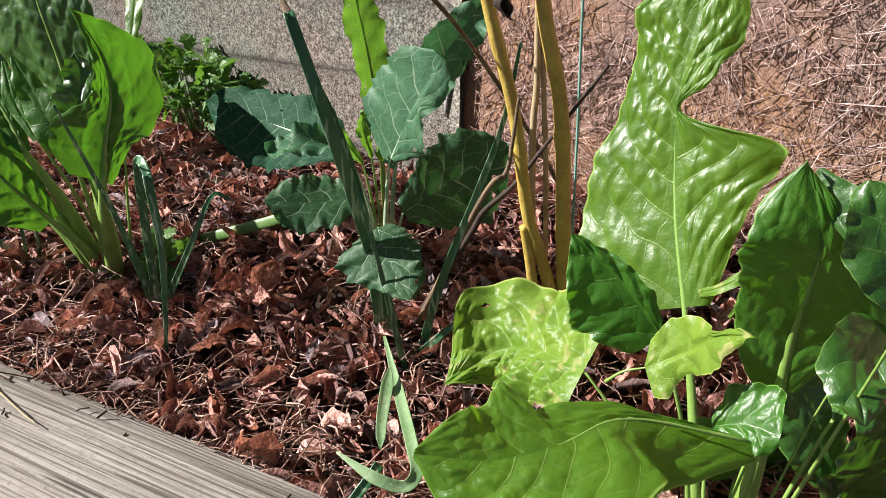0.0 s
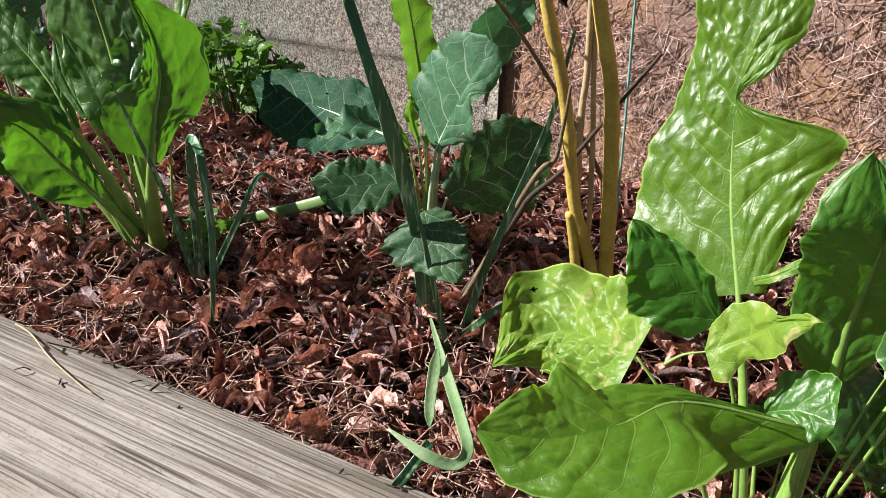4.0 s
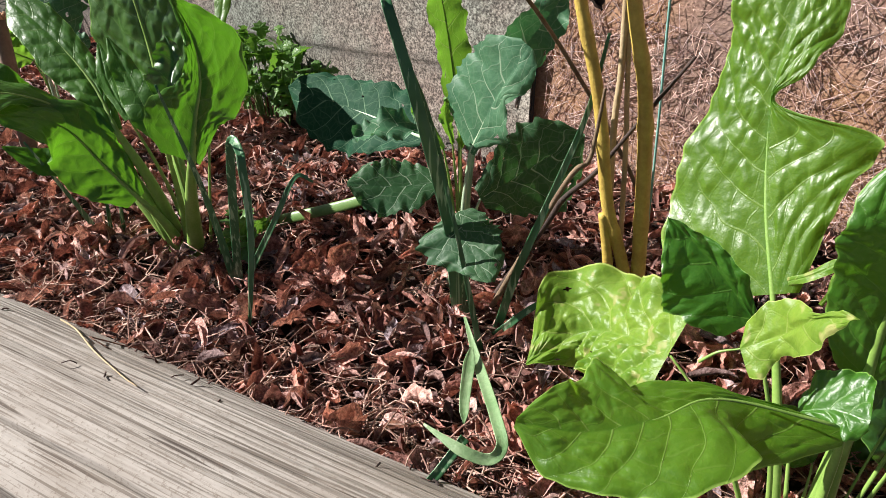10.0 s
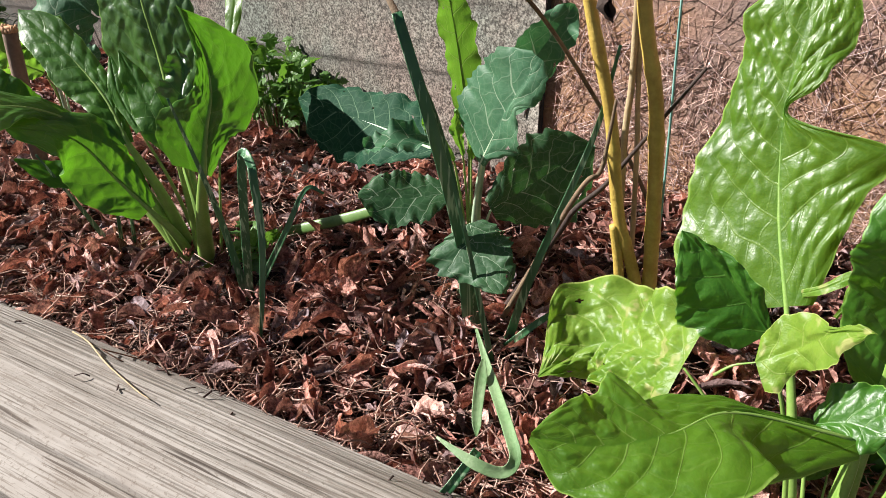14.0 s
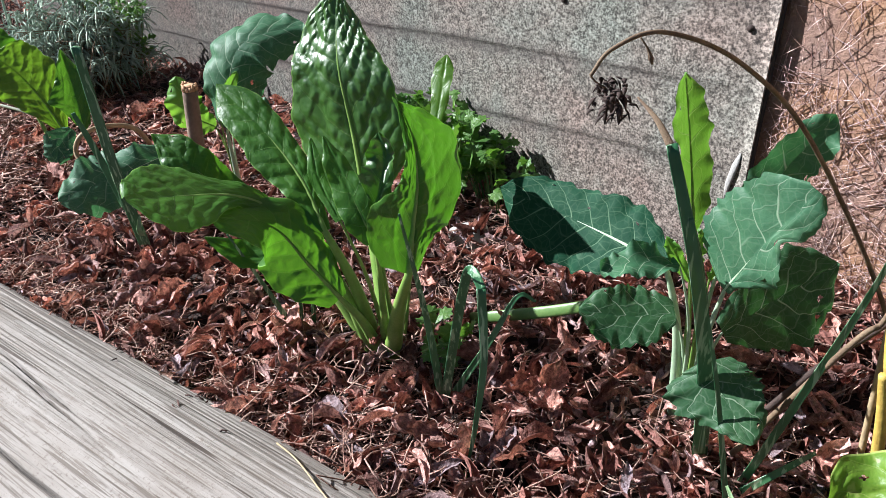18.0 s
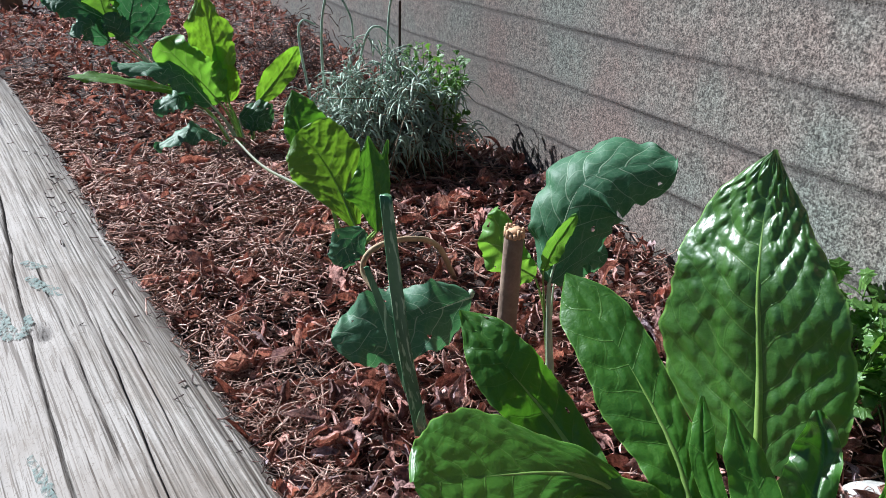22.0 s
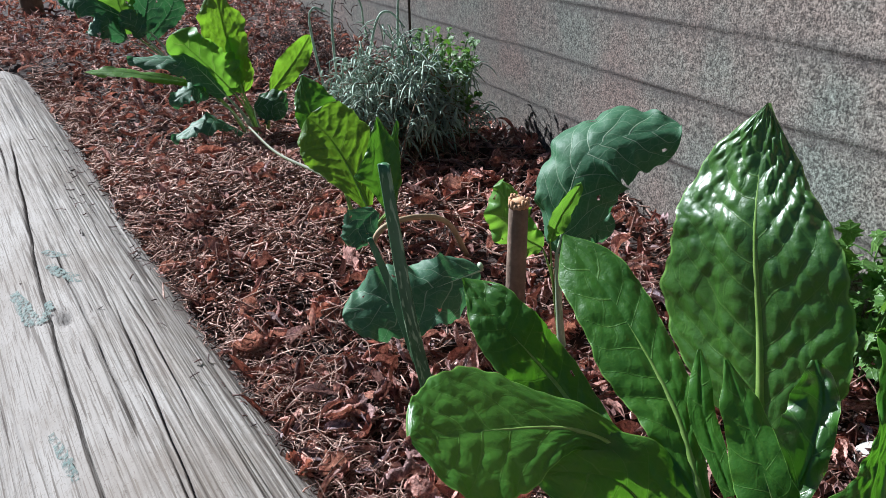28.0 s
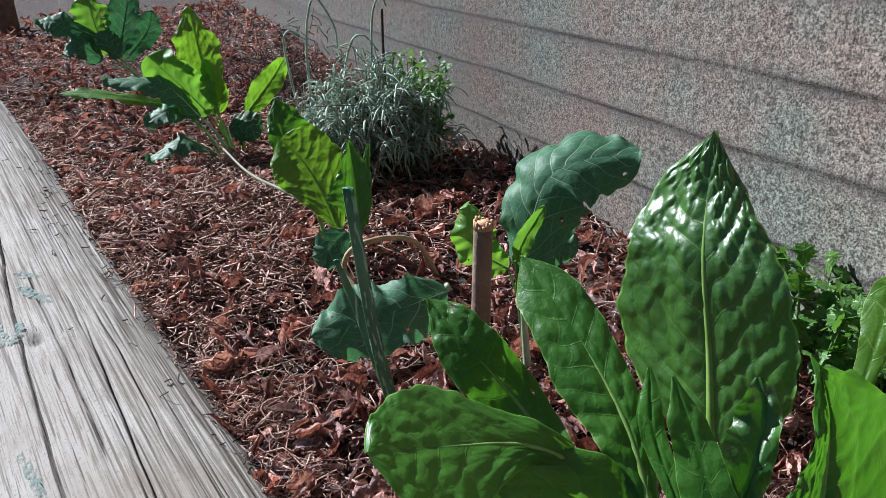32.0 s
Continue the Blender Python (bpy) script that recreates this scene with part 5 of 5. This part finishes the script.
for pts in ([(-1.194, -0.256, 0.05), (-1.194, -0.256, 0.170), (-1.190, -0.249, 0.231), (-1.184, -0.236, 0.256), (-1.174, -0.214, 0.214), (-1.173, -0.211, 0.179)],
            [(-1.153, -0.165, 0.1), (-1.151, -0.163, 0.171), (-1.149, -0.157, 0.232), (-1.143, -0.145, 0.257), (-1.14, -0.138, 0.24)],
            [(-1.20, -0.27, 0.03), (-1.215, -0.285, 0.17), (-1.21, -0.28, 0.205), (-1.2, -0.262, 0.20)],
            [(-1.17, -0.21, 0.12), (-1.168, -0.19, 0.185), (-1.163, -0.17, 0.195), (-1.155, -0.15, 0.17)]):
    v, f = tube(spline(pts, 30), np.linspace(0.0022, 0.0014, 30), 7)
    part("arching_stem", mesh_of("arching_stem", v, f, SILVER), shrub, "pale arching flower stem")
stem_thing("rusty_rod", "thin dark rusty rod standing against the wall", "rod", [(-1.143, -0.146, 0.0), (-1.143, -0.146, 0.16), (-1.143, -0.144, 0.236)], 0.0022, 0.0022, DARK_TWIG)


def leaflet(c, d, up, ln, lobes=3):
    """A small toothed leaflet as a flat fan with lifted lobes."""
    d, up = unit(np.array(d, float)), unit(np.array(up, float))
    s = unit(np.cross(d, up))
    outline = [(0.0, 0.0), (0.25, 0.22), (0.42, 0.20), (0.55, 0.48), (0.66, 0.28), (0.82, 0.34), (0.84, 0.14), (1.0, 0.0)]
    verts = [c + d * ln * 0.5 + up * ln * 0.06]
    ring = [(a, b) for a, b in outline] + [(a, -b) for a, b in outline[-2:0:-1]]
    for a, b in ring:
        verts.append(c + d * ln * a + s * ln * b * 0.95 + up * ln * (0.10 * abs(b) - 0.12 * a * a))
    n = len(ring)
    return np.array(verts), [(0, 1 + i, 1 + (i + 1) % n) for i in range(n)]


def herb(name, at, label, count, reach, height, size, material, flat=1.0, facing=(0, -1, 0)):
    ob = plant(name, at, label, "herb")
    stems, leaves = [], []
    for k in range(count):
        a = RNG.uniform(0, 2 * math.pi)
        r = reach * math.sqrt(RNG.uniform(0.05, 1))
        tip = np.array(at) + (r * math.cos(a), flat * r * math.sin(a), height * RNG.uniform(0.35, 1.0))
        foot = np.array(at) + ((tip[0] - at[0]) * 0.55, (tip[1] - at[1]) * 0.55, -0.004)
        line = spline([foot, foot * 0.5 + tip * 0.5 + (0, 0, 0.12 * height), tip], 8)
        stems.append(tube(line, np.linspace(0.0011, 0.0006, 8), 5))
        d0 = unit(line[-1] - line[-3])
        for m in range(7):
            c = line[-1 - (m // 3)] if m else line[-1]
            d = unit(d0 * 0.5 + RNG.normal(0, 0.7, 3))
            leaves.append(leaflet(c, d, unit(np.array((0, -0.2, 1)) + RNG.normal(0, 0.35, 3)), size * RNG.uniform(0.6, 1.15)))
    v, f = joined(leaves)
    tagged(part("foliage", mesh_of("foliage", v, f, material, False), ob), kind="stuff")
    v, f = joined(stems)
    tagged(part("stem_cluster", mesh_of("stem_cluster", v, f, STALK), ob), kind="stuff")
    return ob


herb("parsley", (-0.345, -0.05, 0.0), "leafy green parsley against the grey wall", 40, 0.085, 0.105, 0.025, FRESH, 0.45)
herb("parsley", (-0.255, -0.045, 0.0), "low parsley with lobed green leaves at the wall foot", 22, 0.07, 0.085, 0.022, FRESH, 0.4)
herb("parsley", (-0.165, -0.05, 0.0), "small yellowing parsley sprig beside kale", 7, 0.035, 0.06, 0.016, FRESH_PALE, 0.5)
herb("green_herb", (-1.10, -0.11, 0.0), "fresh green bushy herb behind a silvery shrub", 60, 0.095, 0.16, 0.014, FRESH, 0.45)
herb("weed", (0.27, -0.11, 0.0), "small green weed behind yellow stems", 7, 0.03, 0.045, 0.018, FRESH, 0.6)
herb("weed", (0.52, -0.04, 0.0), "leafy green weed below the brown panel", 16, 0.07, 0.10, 0.024, FRESH, 0.6)
herb("seedling", (0.028, -0.393, -0.004), "tiny green seedling in leaf litter", 3, 0.006, 0.012, 0.007, FRESH)
herb("weed", (-0.08, -0.30, 0.0), "small green weed leaf at the foot of chard", 4, 0.03, 0.03, 0.02, FRESH)

# ---- pale stone ----
bm = bmesh.new()
bmesh.ops.create_icosphere(bm, subdivisions=3, radius=0.022)
for vert in bm.verts:
    vert.co *= 1 + 0.35 * wobble(*(vert.co * 40), 21)
    vert.co.z *= 0.6
rock = bpy.data.meshes.new("stone")
bm.to_mesh(rock)
bm.free()
rock.materials.append(STONE)
stone = new("stone", rock)
stone.location = (-0.232, -0.118, 0.0)
tagged(stone, "small pale grey stone half buried in litter", "stone")

# ---- dark root clump by the wall ----
pieces = []
for k in range(700):
    c = np.array((-1.66, -0.20, 0.0)) + RNG.normal(0, 1, 3) * (0.07, 0.055, 0.055)
    c[2] = abs(c[2])
    c[1] = min(c[1], -0.03)
    d = unit(RNG.normal(0, 1, 3))
    e = unit(RNG.normal(0, 1, 3))
    ln = RNG.uniform(0.02, 0.06)
    q = spline([c, c + d * ln * 0.5, c + d * ln * 0.7 + e * ln * 0.4], 6)
    q[:, 2] = np.maximum(q[:, 2], -0.005)
    pieces.append(tube(q, 0.0008, 3))
v, f = joined(pieces)
tagged(new("root_clump", mesh_of("root_clump", v, f, DARK_MANY)), "dark tangled clump of dead roots and straw by the wall", "root clump", kind="stuff")

# ---- leaf litter ----


BROAD = [dry_leaf_shape(RNG.uniform(0.026, 0.048), RNG.uniform(0.0055, 0.0105), RNG.uniform(-3.4, 3.4), RNG.uniform(0.8, 3.0), RNG.uniform(-0.9, 0.9), k) for k in range(20)]
NARROW = [dry_leaf_shape(0.056, 0.0055, RNG.uniform(-3.2, 3.2), RNG.uniform(0.6, 2.4), RNG.uniform(-1.2, 1.2), 20 + k) for k in range(10)]
CRUMB = [dry_leaf_shape(0.020, 0.006, RNG.uniform(-2, 2), RNG.uniform(0.3, 1.6), RNG.uniform(-1, 1), 40 + k, 5, 4) for k in range(10)]


def turn(yaw, pitch, roll):
    return np.array(Euler((roll, pitch, yaw)).to_matrix())


def in_bed(x_lo, x_hi):
    while True:
        x = RNG.uniform(x_lo, x_hi)
        top = -0.012 if x < 0 else 0.01
        y = RNG.uniform(inner_edge(x) - 0.012 if x > -1.87 else -1.25, top)
        return x, y


pieces = []
for k in range(10500):
    far = RNG.random()
    x, y = in_bed(-0.55, 0.55) if far < 0.44 else in_bed(-3.2, -0.5)
    pick = RNG.random()
    straw_zone = x < -0.75
    bank = CRUMB if pick < (0.45 if straw_zone else 0.36) else (BROAD if pick < 0.76 else NARROW)
    v, f = bank[RNG.integers(len(bank))]
    size = RNG.uniform(0.5, 1.05) * (1.05 if straw_zone else 1.0)
    v = (v * size) @ turn(RNG.uniform(0, 6.28), RNG.normal(0, 0.55), RNG.normal(0, 0.75)).T
    z = soil_height(x, y) + RNG.uniform(0.0, 0.018) - min(0, v[:, 2].min()) * 0.5
    pieces.append((v + (x, y, z), f))
v, f = joined(pieces)
litter = tagged(new("leaf_litter", mesh_of("leaf_litter", v, f, LEAF_MANY)), "dry curled brown and russet leaf litter covering the bed", "leaf litter", kind="stuff")

pieces = []
for k in range(15000):
    pick = RNG.random()
    if pick < 0.20:
        x, y = -0.95 + RNG.normal(0, 0.16), -0.45 + RNG.normal(0, 0.075)
        y = max(y, inner_edge(x))
    elif pick < 0.46:
        x, y = in_bed(-0.55, 0.75)
    elif pick < 0.80:
        x, y = in_bed(-2.8, -0.5)
    else:
        x = RNG.uniform(-1.8, 0.6)
        y = inner_edge(x) + 0.006 + abs(RNG.normal(0.0, 0.025))
    a, ln = RNG.uniform(0, 6.28), RNG.uniform(0.012, 0.06)
    z = soil_height(x, y) + RNG.uniform(0.004, 0.024)
    if y < inner_edge(x):
        z = max(z, LOG_Z + math.sqrt(max(0.0, LOG_R**2 - (y - AXIS_Y - AXIS_SLOPE * x) ** 2)) + 0.002)
    p0 = np.array((x, y, z))
    d = np.array((math.cos(a), math.sin(a), RNG.normal(0, 0.18)))
    e = np.array((-math.sin(a), math.cos(a), RNG.normal(0, 0.5)))
    k1, k2 = RNG.normal(0, 0.22, 2)
    q = spline([p0 - d * ln / 2, p0 - d * ln * 0.15 + e * ln * k1, p0 + d * ln * 0.2 + e * ln * k2, p0 + d * ln / 2], 7)
    pieces.append(tube(q, RNG.uniform(0.0003, 0.0008) * (1.7 if x < -0.6 else 1.0), 3))
v, f = joined(pieces)
tagged(new("straw", mesh_of("straw", v, f, STRAW_MANY)), "thin dry straw and plant stems scattered over mulch", "straw", kind="stuff")
pieces = []
for k in range(2400):
    if RNG.random() < 0.6:
        x = RNG.uniform(-1.85, 0.6)
        y = inner_edge(x) + (RNG.normal(0.006, 0.009) if RNG.random() < 0.95 else -abs(RNG.normal(0.02, 0.03)))
    else:
        x, y = -1.2 + RNG.normal(0, 0.18), -0.55 + RNG.normal(0, 0.06)
    a, ln = RNG.uniform(0, 6.28), RNG.uniform(0.005, 0.013)
    z = soil_height(x, y) + RNG.uniform(0.003, 0.02)
    if y < inner_edge(x) + 0.004:
        z = LOG_Z + math.sqrt(max(0.0, LOG_R**2 - ((y - AXIS_Y - AXIS_SLOPE * x) * 0.988) ** 2)) + 0.0015
    p0 = np.array((x, y, z))
    d = np.array((math.cos(a), math.sin(a), RNG.normal(0, 0.2)))
    q = spline([p0 - d * ln / 2, p0 + RNG.normal(0, 0.1, 3) * ln, p0 + d * ln / 2], 5)
    pieces.append(tube(q, RNG.uniform(0.0004, 0.0009), 3))
v, f = joined(pieces)
tagged(new("dark_fibre", mesh_of("dark_fibre", v, f, DARK_MANY)), "dark root fibres and crumbs along the log", "fibre", kind="stuff")

# nearest leaves, each one a piece of its own
one_broad = [mesh_of("dry_leaf", v, f, LEAF_ONE) for v, f in
             [dry_leaf_shape(RNG.uniform(0.034, 0.056), RNG.uniform(0.009, 0.0155), RNG.uniform(-2.8, 2.8), RNG.uniform(0.8, 2.6), RNG.uniform(-0.9, 0.9), 60 + k, 17, 11, 2.0) for k in range(16)]]
one_narrow = [mesh_of("grey_leaf", v, f, GREY_ONE) for v, f in
              [dry_leaf_shape(0.052, 0.0070, RNG.uniform(-3, 3), RNG.uniform(0.4, 1.6), RNG.uniform(-1, 1), 80 + k, 16, 7, 1.5) for k in range(8)]]
# broad leaves that stand out: place, turn and size
BIG_AT = [(-0.78, -0.52, 0.9, 1.25), (-0.70, -0.392, 0.3, 1.15), (-0.446, -0.46, 0.5, 1.0), (0.133, -0.296, 1.9, 1.05), (0.123, -0.417, 1.2, 0.9),
          (0.197, -0.374, 0.1, 1.1), (0.100, -0.138, 0.4, 1.1), (0.165, -0.150, 1.0, 1.0), (-0.334, -0.424, 1.8, 1.1), (0.235, -0.215, 2.2, 0.9)]
for k in range(290):
    x, y = in_bed(-0.5, 0.42) if k < 200 else in_bed(-1.15, -0.45)
    a, size = RNG.uniform(0, 6.28), RNG.uniform(0.6, 1.05)
    if k < len(BIG_AT):
        x, y, a, size = BIG_AT[k]
    ob = new("dry_leaf", one_broad[k % 16])
    ob.parent = litter
    ob.matrix_local = Matrix.LocRotScale((x, y, soil_height(x, y) + RNG.uniform(0.014, 0.026)),
                                         Euler((RNG.normal(0, 0.5), RNG.normal(0, 0.4), a)), Vector((1, 1, 1)) * size)
GREY_AT = [(-0.017, -0.421, 0.2), (-0.211, -0.470, 2.3), (0.098, -0.379, 0.9), (0.125, -0.325, 2.2), (-0.26, -0.455, 2.6), (-0.021, -0.308, 0.6), (0.179, -0.224, 1.2), (-0.06, -0.30, 0.2)]
for k in range(120):
    x, y = in_bed(-0.5, 0.42)
    a = RNG.uniform(0, 6.28)
    if k < len(GREY_AT):
        x, y, a = GREY_AT[k]
    ob = new("grey_leaf", one_narrow[k % 8])
    ob.parent = litter
    ob.matrix_local = Matrix.LocRotScale((x, y, soil_height(x, y) + RNG.uniform(0.014, 0.024)),
                                         Euler((RNG.normal(0, 0.4), RNG.normal(0, 0.25), a)), Vector((1, 1, 1)) * RNG.uniform(0.6, 1.0))
